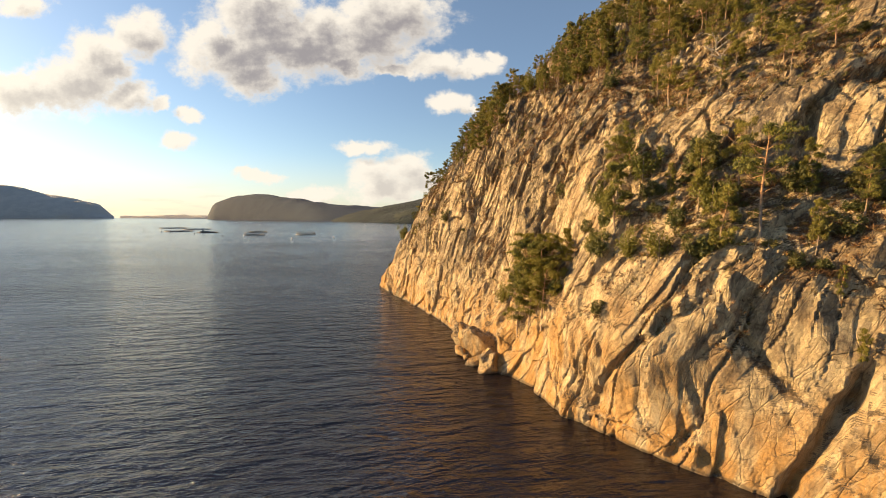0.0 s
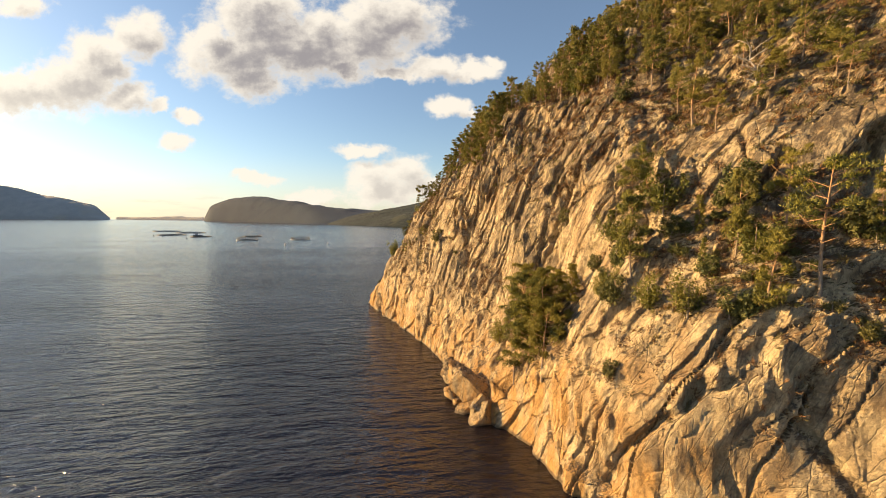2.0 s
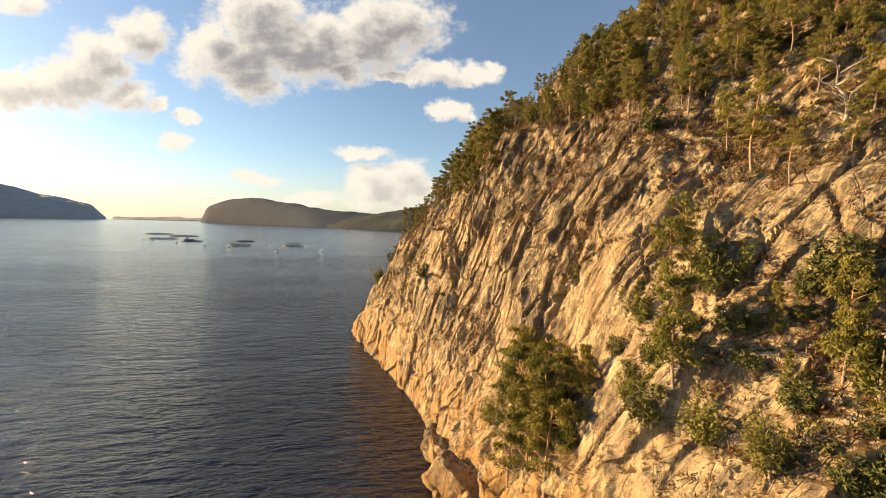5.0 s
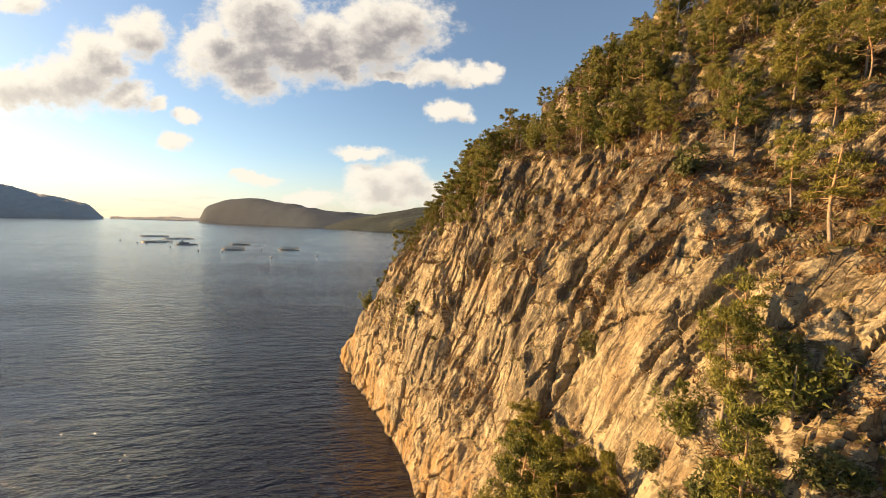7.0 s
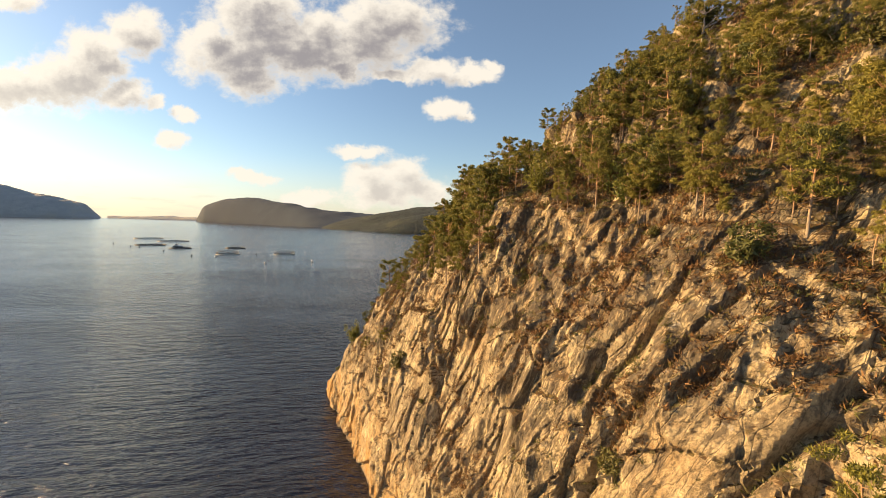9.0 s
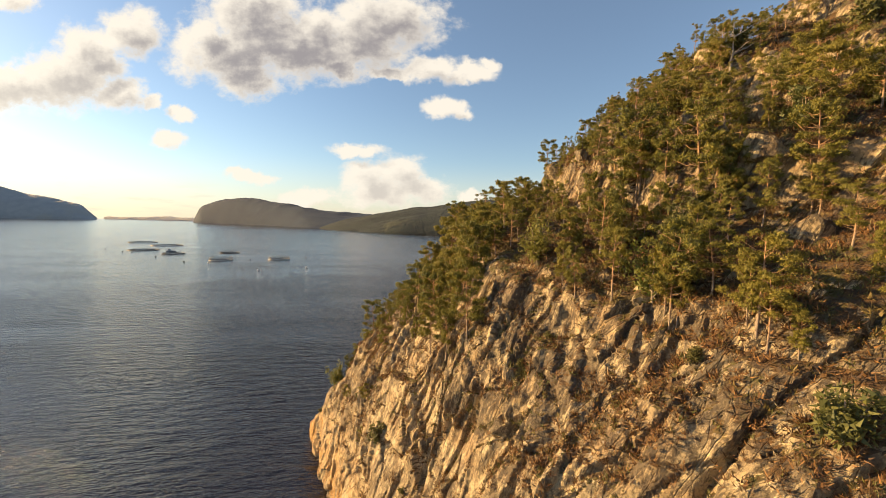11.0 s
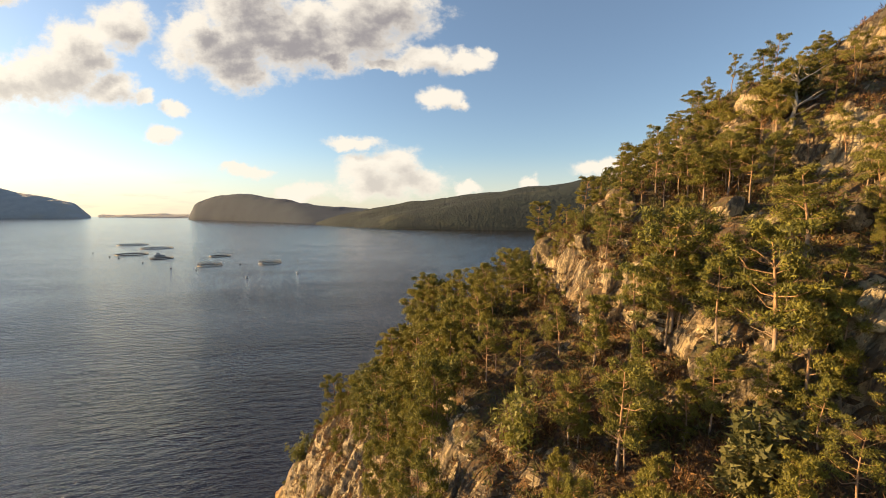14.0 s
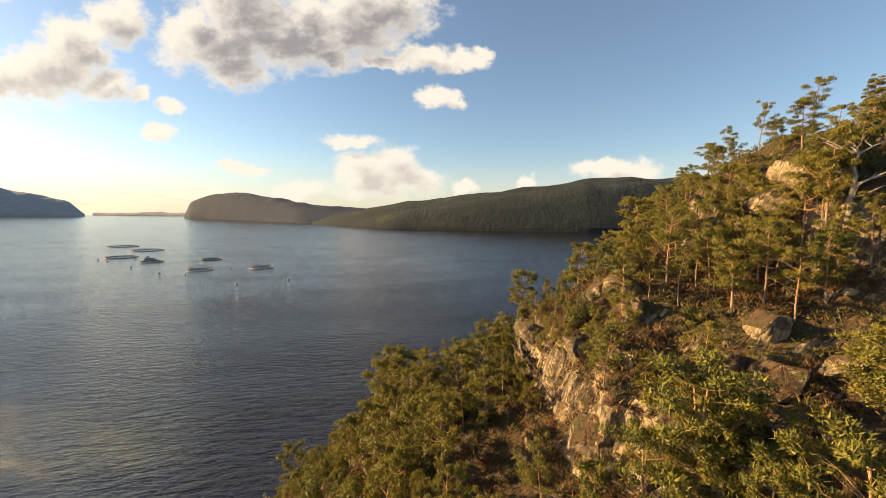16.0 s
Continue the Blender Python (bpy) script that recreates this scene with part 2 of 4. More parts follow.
def plain(name, colour, rough=0.7, wear=0.25, scale=3.0, metal=0.0):
    m, n = material(name)
    c = n.put("ShaderNodeTexCoord", out="Object")
    w = n.noise(c, scale, 5, 0.65)
    finish(n, n.mix(n.math("MULTIPLY", w, wear), colour, (0.12, 0.10, 0.08, 1)), rough, w, 0.01, Metallic=metal)
    return m


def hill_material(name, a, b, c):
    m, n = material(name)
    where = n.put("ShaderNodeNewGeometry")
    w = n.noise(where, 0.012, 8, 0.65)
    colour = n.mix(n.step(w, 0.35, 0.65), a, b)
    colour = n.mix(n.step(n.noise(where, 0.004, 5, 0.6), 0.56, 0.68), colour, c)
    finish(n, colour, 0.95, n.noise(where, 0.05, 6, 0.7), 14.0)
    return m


ROCK, SEA = rock_material(), water_material()
NEEDLES = leafy("pine_needles", (0.024, 0.036, 0.008, 1), (0.235, 0.225, 0.030, 1), (0.225, 0.18, 0.02, 1), 0.22)
BUSH = leafy("juniper_needles", (0.045, 0.062, 0.016, 1), (0.12, 0.125, 0.028, 1), (0.14, 0.115, 0.03, 1), 0.2)
BIRCH = leafy("birch_leaves", (0.07, 0.10, 0.018, 1), (0.19, 0.20, 0.04, 1), (0.22, 0.17, 0.03, 1), 0.35)
HEATH = leafy("heather_shoots", (0.045, 0.022, 0.012, 1), (0.24, 0.125, 0.042, 1), (0.21, 0.115, 0.03, 1), 0.12)
GRASS = leafy("dry_grass_blades", (0.08, 0.068, 0.02, 1), (0.24, 0.175, 0.06, 1), (0.16, 0.135, 0.04, 1), 0.3)
BARK = bark("pine_bark", (0.30, 0.24, 0.18, 1), (0.42, 0.25, 0.13, 1))
DEAD = bark("bleached_deadwood", (0.38, 0.34, 0.29, 1), (0.46, 0.42, 0.36, 1))

# ---- the headland: a plan along the shore (u) and inland (v) ----
LEVELS = [0, 10, 20, 28, 36, 44, 54, 64, 80]
PROFILES = {  # u: how far inland the face stands at each level
    -22: (6, 8, 11, 19, 22, 28, 38, 47, 63),
    -4: (0.5, 3.0, 2.0, 11.0, 12.0, 19.0, 30.0, 40.0, 57.0),
    6: (-2.6, -5.0, -2.2, 5.2, 8.0, 15.0, 26.0, 36.0, 53.0),
    14: (-4.4, -5.0, -1.8, 2.8, 7.0, 14.0, 24.0, 34.0, 51.0),
    24: (-5.0, -2.6, 3.0, 3.1, 5.4, 10.0, 22.0, 32.0, 50.0),
    34: (-7.2, -0.2, 2.4, 2.8, 4.6, 9.0, 19.5, 30.5, 48.5),
    45: (-2.2, 0.6, 1.8, 3.3, 4.3, 7.0, 18.0, 29.5, 48.0),
    58: (-0.8, 0.3, 0.9, 2.6, 4.5, 10.0, 23.0, 35.0, 52.0),
    75: (-1.2, 0.6, 2.6, 4.6, 8.4, 14.0, 26.0, 37.0, 53.0),
    112: (-0.4, 0.9, 4.0, 7.0, 11.0, 16.0, 26.0, 36.0, 52.0),
}


def smooth_rows(x, xs, rows):
    """Cubic (Catmull-Rom) between the rows of a table."""
    xs, rows = np.array(xs, float), np.array(rows, float)
    slope = np.gradient(rows, xs, axis=0)
    i = np.clip(np.searchsorted(xs, x) - 1, 0, len(xs) - 2)
    h = (xs[i + 1] - xs[i])[:, None]
    t = np.clip((x - xs[i]) / (xs[i + 1] - xs[i]), 0, 1)[:, None]
    return ((2 * t**3 - 3 * t**2 + 1) * rows[i] + (t**3 - 2 * t**2 + t) * h * slope[i]
            + (3 * t**2 - 2 * t**3) * rows[i + 1] + (t**3 - t**2) * h * slope[i + 1])


def hashed(i, j, k):
    """A number between 0 and 1 for every cell."""
    n = (i.astype(np.int64) * 374761393 + j.astype(np.int64) * 668265263 + k * 2147483647) & 0xFFFFFFFF
    n = ((n ^ (n >> 13)) * 1274126177) & 0xFFFFFFFF
    n = ((n ^ (n >> 16)) * 2246822519) & 0xFFFFFFFF
    return ((n ^ (n >> 15)) & 0xFFFFFF) / float(0xFFFFFF)


def value_noise(a, b, k):
    i, j = np.floor(a), np.floor(b)
    fa, fb = a - i, b - j
    fa, fb = fa * fa * (3 - 2 * fa), fb * fb * (3 - 2 * fb)
    h = [hashed(i + di, j + dj, k) for di, dj in ((0, 0), (1, 0), (0, 1), (1, 1))]
    return (h[0] * (1 - fa) + h[1] * fa) * (1 - fb) + (h[2] * (1 - fa) + h[3] * fa) * fb - 0.5


def fbm(a, b, k, octaves=5, rough=0.5):
    total, gain = 0, 1.0
    for o in range(octaves):
        total = total + gain * value_noise(a * 2**o + 17.3 * o, b * 2**o - 9.1 * o, k + o)
        gain *= rough
    return total


def slabs(a, b, k, tilt=1.0, sharp=22.0):
    """Fractured rock: cells that each stand at their own depth and tilt, and the distance to the joint between them."""
    i0, j0 = np.floor(a), np.floor(b)
    d1, d2 = np.full(a.shape, 9.0), np.full(a.shape, 9.0)
    level, weight = np.zeros(a.shape), np.zeros(a.shape)
    for di in (-1, 0, 1):
        for dj in (-1, 0, 1):
            i, j = i0 + di, j0 + dj
            px, py = i + 0.1 + 0.8 * hashed(i, j, k), j + 0.1 + 0.8 * hashed(i, j, k + 1)
            d = np.hypot(a - px, b - py)
            own = hashed(i, j, k + 2) - 0.5 + tilt * ((hashed(i, j, k + 3) - 0.5) * (a - px) + (hashed(i, j, k + 4) - 0.5) * (b - py))
            d2 = np.where(d < d1, d1, np.minimum(d2, d))
            d1 = np.minimum(d1, d)
            w = np.exp(-sharp * d)
            level, weight = level + w * own, weight + w
    return level / (weight + 1e-12), d2 - d1


def ramp(x, lo, hi):
    t = np.clip((x - lo) / (hi - lo), 0, 1)
    return t * t * (3 - 2 * t)


CLEFTS = [  # the larger joints and chimneys: u, z from, u, z to, width, depth
    (53.2, 30.6, 49.6, 22, 0.62, 1.12), (49.6, 22, 48.1, 13.4, 0.56, 1.12), (36.4, 36.6, 39.4, 28.4, 0.37, 0.83), (39.4, 28.4, 40.2, 20, 0.43, 0.9),
    (27.6, 35.2, 28.8, 30.6, 0.28, 0.7), (48.8, 7.2, 48.2, 4.2, 0.43, 1.35), (19.3, 37.6, 22.1, 33.2, 0.37, 0.83), (24.3, 27.6, 30.1, 22.4, 0.31, 0.75),
    (14.9, 37.4, 16.6, 33.0, 0.3, 0.7), (-4.6, -2, -8.8, 13.4, 1.0, 2.2),
]
SEAMS = [
    (10.9, 0, 9.4, 5.2, 0.37, 0.98), (9.4, 5.2, 4, 12.4, 0.34, 0.98), (4, 12.4, 1.8, 19, 0.37, 0.9), (-1.2, 13.6, -4.9, 8.4, 0.31, 0.68),
    (0.6, 4.2, 2.6, 0.4, 0.28, 0.52), (-1.2, 35.4, -1.6, 28, 0.81, 1.5), (3.4, 33.8, 4.6, 29.4, 0.43, 1.05), (12.5, 33.4, 11.6, 29.6, 0.56, 1.12),
    (35.1, 28.4, 33.8, 23.4, 0.31, 0.68), (26.1, 32.8, 25.7, 30.4, 0.43, 0.98), (29.6, 10, 29.6, 6, 0.56, 0.9), (26.5, 52, 26.8, 49.4, 0.31, 0.75),
]


def face(u, z):
    """Inland distance of the bare slope."""
    table = smooth_rows(u.ravel(), list(PROFILES), list(PROFILES.values()))
    zz, out = np.clip(z.ravel(), 0, None), np.zeros(u.size)
    for n in range(len(LEVELS) - 1):
        lo, hi = LEVELS[n], LEVELS[n + 1]
        here = (zz >= lo) & ((zz < hi) | (n == len(LEVELS) - 2))
        out[here] = table[here, n] + (zz[here] - lo) / (hi - lo) * (table[here, n + 1] - table[here, n])
    return out.reshape(u.shape) + 0.8 * np.minimum(z, 0)


def land(us, zs):
    """Places of the headland's surface for all us and (nominal) heights zs."""
    u, z = np.meshgrid(us, zs)
    soft = sum(face(u, z + dz) for dz in (-2.4, -1.2, 0, 1.2, 2.4)) / 5
    # ledges and low walls above the brow
    step = z + 7.96 * np.sin((z + 7 * fbm(u / 15, z / 40, 15, 2) - 50) * 0.628) / 5 * ramp(z, 41, 48)
    soft = np.where(z > 41, face(u, step), soft)
    v = np.where(z < 2, face(u, z), soft)
    crest = 34 + 1.14 * (v - 6) - (0.9 + 0.4 * ramp(v, 5, 20)) * (u + 0.9 * v - 79)
    crest += 5 * fbm(u / 12, v / 12, 90, 3)
    # the far side of the crest falls to the water
    h = np.clip(0.5 + (crest - z) / 6, 0, 1)
    top = z * h + crest * (1 - h) - 1.5 * h * (1 - h)
    at = np.stack([SHORE0[0] + ALONG[0] * u + INLAND[0] * v, SHORE0[1] + ALONG[1] * u + INLAND[1] * v, top], -1)
    du, dz = np.gradient(at, axis=1), np.gradient(at, axis=0)
    normal = np.cross(dz, du)
    normal /= np.linalg.norm(normal, axis=-1, keepdims=True) + 1e-9
    normal *= np.sign(normal[..., 2:] + 0.3)
    # joints lean: they climb towards the root of the headland
    s = v * 0.75 + z * 0.66
    w1, w2 = 2.2 * fbm(u / 9, s / 9, 11, 3), 2.2 * fbm(u / 9, s / 9, 21, 3)
    a = u + 0.42 * s + w1
    steep = 1 - ramp(normal[..., 2], 0.45, 0.8)
    big, edge0 = slabs(a / 7.0, (s + w2) / 12.0, 31, 1.4)
    mid, edge1 = slabs((u + 0.45 * s + 1.6 * w1) / 2.8, (s - 0.2 * u + 2 * w2) / 5.5, 41, 1.6)
    small, edge2 = slabs((u - 0.25 * s + 0.6 * w2) / 0.9, s / 1.9 + 0.3 * w1, 51, 1.5, 9.0)
    flute, edge3 = slabs((u + 0.42 * s + 0.7 * w1) / 2.1, (s + 0.5 * u + 1.4 * w2) / 7.5, 43, 2.4, 45.0)
    broken = ramp(fbm(u / 8, s / 8, 87, 3), -0.25, 0.3)
    rough = ramp(fbm(u / 6, s / 6, 97, 3) + 0.004 * (z - 20), -0.2, 0.25)
    move = 1.8 * fbm(u / 17, s / 17, 61, 3) + 1.1 * big + (0.20 + 0.36 * broken) * mid + (0.13 + 0.32 * rough) * small
    move += (0.10 + 0.35 * rough) * fbm(u / 1.6, s / 2.2, 71, 4, 0.6) + 0.15 * fbm(u / 2.6 + 0.1 * s, s / 14, 73, 3)
    move -= 0.55 * (1 - ramp(edge0, 0.0, 0.06)) * ramp(fbm(u / 11, s / 11, 77, 2), -0.1, 0.2) + (0.06 + 0.24 * broken) * (1 - ramp(edge1, 0.0, 0.05))
    # tall flutes and long open joints down the steep face
    flank = ramp(z, 8, 18) * (1 - ramp(z, 38, 46)) * (0.35 + 0.65 * ramp(fbm(u / 14, s / 14, 47, 2), -0.3, 0.1))
    move += flank * (0.62 * flute - 0.12 * (1 - ramp(edge3, 0.0, 0.05)))
    for wide, tallness, gap, deep, k in ((4.6, 24.0, 0.036, 0.85, 131), (2.2, 11.0, 0.046, 0.40, 141)):
        line = np.abs(fbm((u + 0.46 * s + 0.6 * w1) / wide, s / tallness, k, 2))
        move -= deep * (1 - ramp(line, 0.0, gap)) * ramp(fbm(u / 7, s / 9, k + 5, 2), -0.22, 0.05) * (0.4 + 0.6 * flank)
    move *= 0.4 + 0.6 * steep
    move += (1 - steep) * 1.1 * fbm(u / 4, s / 4, 81, 5, 0.6)
    for ua, za, ub, zb, wide, deep in CLEFTS + SEAMS:
        t = np.clip(((u - ua) * (ub - ua) + (z - za) * (zb - za)) / ((ub - ua) ** 2 + (zb - za) ** 2), 0, 1)
        wander = 0.5 * fbm(u / 2.2, z / 2.2, 95, 3)
        off = np.hypot(u - ua - t * (ub - ua) + wander, z - za - t * (zb - za) - wander)
        ends = ramp(t, -0.02, 0.15) * (1 - ramp(t, 0.85, 1.02))
        move -= deep * (1 - ramp(off, 0.0, max(0.62, 0.95 * wide))) * ends * (0.5 + 1.0 * (fbm(u / 3, s / 3, 99, 2) + 0.5))
    at = at + normal * (move * ramp(z, -3.0, 1.0))[..., None]
    return at, normal


def rows_between(*stretches):
    return np.concatenate([np.arange(a, b, c) for a, b, c in stretches])


LAND_U = rows_between((-20, -8, 0.5), (-8, 60, 0.17), (60, 116, 0.3))
LAND_Z = rows_between((-3, 0, 0.5), (0, 47, 0.16), (47, 68, 0.25), (68, 112, 0.8))
LAND, LAND_N = land(LAND_U, LAND_Z)


def spot(u, z):
    """The place on the headland at u and nominal height z, and how steep it is there (1: flat)."""
    i, j = np.searchsorted(LAND_U, u) - 1, np.searchsorted(LAND_Z, z) - 1
    i, j = min(max(i, 1), len(LAND_U) - 3), min(max(j, 1), len(LAND_Z) - 3)
    p, q, r = LAND[j, i], LAND[j, i + 1], LAND[j + 1, i]
    a, b = (u - LAND_U[i]) / (LAND_U[i + 1] - LAND_U[i]), (z - LAND_Z[j]) / (LAND_Z[j + 1] - LAND_Z[j])
    n = np.cross(LAND[j, i + 2] - LAND[j, i - 1], LAND[j + 2, i] - LAND[j - 1, i])
    return p + a * (q - p) + b * (r - p), abs(n[2]) / (np.linalg.norm(n) + 1e-9)
# end of the plan


def grid_mesh(name, at, mat, smooth=True):
    rows, cols = at.shape[:2]
    k = np.arange(rows * cols).reshape(rows, cols)
    quads = np.stack([k[:-1, :-1], k[:-1, 1:], k[1:, 1:], k[1:, :-1]], -1).reshape(-1, 4)
    me = bpy.data.meshes.new(name)
    me.vertices.add(rows * cols)
    me.vertices.foreach_set("co", at.reshape(-1).astype(np.float32))
    me.loops.add(quads.size)
    me.loops.foreach_set("vertex_index", quads.reshape(-1).astype(np.int32))
    me.polygons.add(len(quads))
    me.polygons.foreach_set("loop_start", np.arange(0, quads.size, 4, dtype=np.int32))
    me.polygons.foreach_set("use_smooth", np.full(len(quads), smooth))
    me.update(calc_edges=True)
    me.materials.append(mat)
    return me


headland = tagged(new("ground", grid_mesh("ground", LAND[:, ::-1], ROCK, False)), "steep fractured granite headland, ochre-stained above the water", "cliff", kind="structure")

water_at = np.stack(np.meshgrid([-4900, -1500, -300, 0, 300, 1500, 4900], [-4900, -1500, -300, 0, 300, 1500, 4900]), -1).astype(float)
water = tagged(new("water", grid_mesh("water", np.concatenate([water_at, np.zeros((7, 7, 1))], -1), SEA)), "dark rippled fjord water reflecting sky and cliff", "water", kind="structure")


def far_hill(name, shore, depth, mat, label, seed):
    """A wooded hill behind the water: shore points of x, y and the height of the ridge behind them."""
    shore = np.array(shore, float)
    t = np.linspace(0, 1, 200)
    line = np.stack([np.interp(t, np.linspace(0, 1, len(shore)), shore[:, n]) for n in range(3)], -1)
    for n in range(3):
        line[:, n] = np.convolve(np.pad(line[:, n], 6, mode="edge"), np.ones(13) / 13, "valid")
    back = np.linspace(0, 1, 60)
    out = line[:, :2] / np.linalg.norm(line[:, :2], axis=1, keepdims=True)
    at = np.zeros((len(back), len(t), 3))
    for j, b in enumerate(back):
        at[j, :, :2] = line[:, :2] + out * depth * b
    x, y = at[..., 0] / 300, at[..., 1] / 300
    rise = np.sin(np.pi * np.clip(back / 1.25, 0, 1))[:, None] ** 0.75
    at[..., 2] = line[None, :, 2] * rise * (1 + 0.22 * fbm(x / 2, y / 2, seed, 4)) + 14 * rise * fbm(x * 2, y * 2, seed + 9, 5) - 3 * (1 - ramp(back, 0, 0.02))[:, None]
    return tagged(new(name, grid_mesh(name, at, mat, False)), label, "hill", kind="structure")


# heath paled to grey, distance haze being part of the colour itself
HAZE_PALE = hill_material("far_heath_haze_pale", (0.38, 0.36, 0.34, 1), (0.44, 0.41, 0.38, 1), (0.42, 0.38, 0.33, 1))
# moor darkened and blued: the haze over the fjord sits in this base colour
HAZE_BLUE = hill_material("far_moor_haze_blue", (0.013, 0.030, 0.062, 1), (0.018, 0.037, 0.072, 1), (0.025, 0.043, 0.075, 1))
WOODED = hill_material("far_woods", (0.008, 0.017, 0.020, 1), (0.017, 0.029, 0.027, 1), (0.034, 0.042, 0.028, 1))
far_hill("backdrop", [(-4600, 2900, 330), (-4000, 3150, 300), (-3650, 3300, 275), (-3350, 3400, 235), (-3080, 3460, 150), (-2960, 3480, 10)], 600, HAZE_PALE, "treeless island hill behind the open fjord, colour paled to stand for haze", 5)
far_hill("backdrop", [(-3700, 4400, 20), (-3000, 4500, 42), (-2500, 4500, 30), (-1900, 4450, 48)], 250, HAZE_PALE, "low skerries on the horizon, their haze put into the pale colour", 6)
far_hill("backdrop", [(-2020, 3300, 10), (-1900, 3200, 150), (-1700, 3100, 205), (-1400, 2900, 215), (-1080, 2650, 185), (-720, 2300, 130), (-350, 2150, 95), (100, 2100, 90)], 700, HAZE_BLUE, "broad dark heath-covered hill across the fjord, blue haze put into its colour", 7)
far_hill("backdrop", [(-330, 1680, 5), (-148, 1590, 70), (17, 1565, 105), (265, 1515, 135), (395, 1490, 160), (600, 1455, 185), (1200, 1400, 205)], 400, WOODED, "wooded foothill above the far shore of the fjord", 18)
far_hill("backdrop", [(-600, 2050, 5), (-450, 1850, 45), (-270, 1720, 88), (-60, 1620, 125), (120, 1550, 165), (420, 1500, 205), (800, 1480, 230), (1400, 1450, 240), (2200, 1300, 250)], 800, WOODED, "wooded hills along the far shore of the fjord", 8)

# ---- trees and undergrowth ----
def part(name, data, parent, label=""):
    ob = new(name, data)
    ob.parent = parent
    return tagged(ob, label) if label else ob


def mesh_of(name, verts, faces, mat, smooth=False):
    me = bpy.data.meshes.new(name)
    me.from_pydata([tuple(v) for v in verts], [], [tuple(f) for f in faces])
    me.polygons.foreach_set("use_smooth", [smooth] * len(me.polygons))
    me.materials.append(mat)
    me.update()
    return me


class Wood:
    """Collects tapered limbs into one mesh."""

    def __init__(self):
        self.verts, self.faces = [], []

    def limb(self, points, radii, sides=6):
        points = [Vector(p) for p in points]
        base = len(self.verts)
        for n, p in enumerate(points):
            ahead = (points[min(n + 1, len(points) - 1)] - points[max(n - 1, 0)]).normalized()
            side = ahead.cross(Vector((0.31, 0.95, 0.12))).normalized()
            other = ahead.cross(side)
            for k in range(sides):
                a = 2 * math.pi * k / sides
                self.verts.append(p + (side * math.cos(a) + other * math.sin(a)) * float(radii[n]))
        for n in range(len(points) - 1):
            for k in range(sides):
                q = (k + 1) % sides
                self.faces.append((base + n * sides + k, base + n * sides + q, base + (n + 1) * sides + q, base + (n + 1) * sides + k))
        self.faces.append(tuple(base + (len(points) - 1) * sides + k for k in range(sides)))


def tufts(rng, centres, sizes, count, length, width, rise=0.35, facing=False):
    """Clumps of short blades round the centres; returns vertices and triangles."""
    n = len(centres) * count
    c = np.repeat(np.array(centres), count, 0)
    s = np.repeat(np.array(sizes), count, 0)
    off = rng.normal(size=(n, 3))
    off /= np.linalg.norm(off, axis=1, keepdims=True)
    off *= (rng.random((n, 1)) ** 0.45)
    root = c + off * s
    if facing:  # blades lie over the clump like scales, so that it has a lit and a shaded side
        out = off * np.array([0.6, 0.6, 1]) + np.array([0, 0, 0.3]) + 0.45 * rng.normal(size=(n, 3))
        way = np.cross(out, rng.normal(size=(n, 3))) + 0.25 * out + np.array([0, 0, 0.25 * rise])
        way /= np.linalg.norm(way, axis=1, keepdims=True) + 1e-9
        side = np.cross(way, out)
    else:
        way = off * np.array([1, 1, 0.6]) + np.array([0, 0, rise]) + 0.55 * rng.normal(size=(n, 3))
        way /= np.linalg.norm(way, axis=1, keepdims=True) + 1e-9
        side = np.cross(way, rng.normal(size=(n, 3)))
    side /= np.linalg.norm(side, axis=1, keepdims=True) + 1e-9
    ln, wd = length * (0.6 + 0.8 * rng.random((n, 1))), width * (0.6 + 0.8 * rng.random((n, 1)))
    tri = np.stack([root - side * wd, root + side * wd, root + way * ln], 1).reshape(-1, 3)
    return tri, np.arange(3 * n).reshape(-1, 3)


def blades_mesh(name, verts, faces, mat):
    me = bpy.data.meshes.new(name)
    me.vertices.add(len(verts))
    me.vertices.foreach_set("co", np.asarray(verts, np.float32).reshape(-1))
    me.loops.add(faces.size)
    me.loops.foreach_set("vertex_index", faces.reshape(-1).astype(np.int32))
    me.polygons.add(len(faces))
    me.polygons.foreach_set("loop_start", np.arange(0, faces.size, 3, dtype=np.int32))
    me.update(calc_edges=True)
    me.materials.append(mat)
    return me


def pads(rng, centres, sizes, count, length, width):
    """Needle clumps like flattened cushions: short blades over the upper shell, a few hanging below."""
    n = len(centres) * count
    c, s = np.repeat(np.array(centres), count, 0), np.repeat(np.array(sizes), count, 0)
    off = rng.normal(size=(n, 3))
    off[:, 2] = np.where(rng.random(n) < 0.78, np.abs(off[:, 2]), -0.6 * np.abs(off[:, 2]))
    off /= np.linalg.norm(off, axis=1, keepdims=True)
    lump = 0.72 + 0.5 * rng.random((n, 1))
    root = c + off * s * lump * rng.random((n, 1)) ** 0.3
    out = off * np.array([0.75, 0.75, 1.0]) + 0.28 * rng.normal(size=(n, 3))
    way = np.cross(out, rng.normal(size=(n, 3))) + 0.55 * out + np.array([0, 0, 0.25])
    way /= np.linalg.norm(way, axis=1, keepdims=True) + 1e-9
    side = np.cross(way, out)
    side /= np.linalg.norm(side, axis=1, keepdims=True) + 1e-9
    ln, wd = length * (0.6 + 0.8 * rng.random((n, 1))), width * (0.6 + 0.8 * rng.random((n, 1)))
    tri = np.stack([root - side * wd, root + side * wd, root + way * ln], 1).reshape(-1, 3)
    return tri, np.arange(3 * n).reshape(-1, 3)


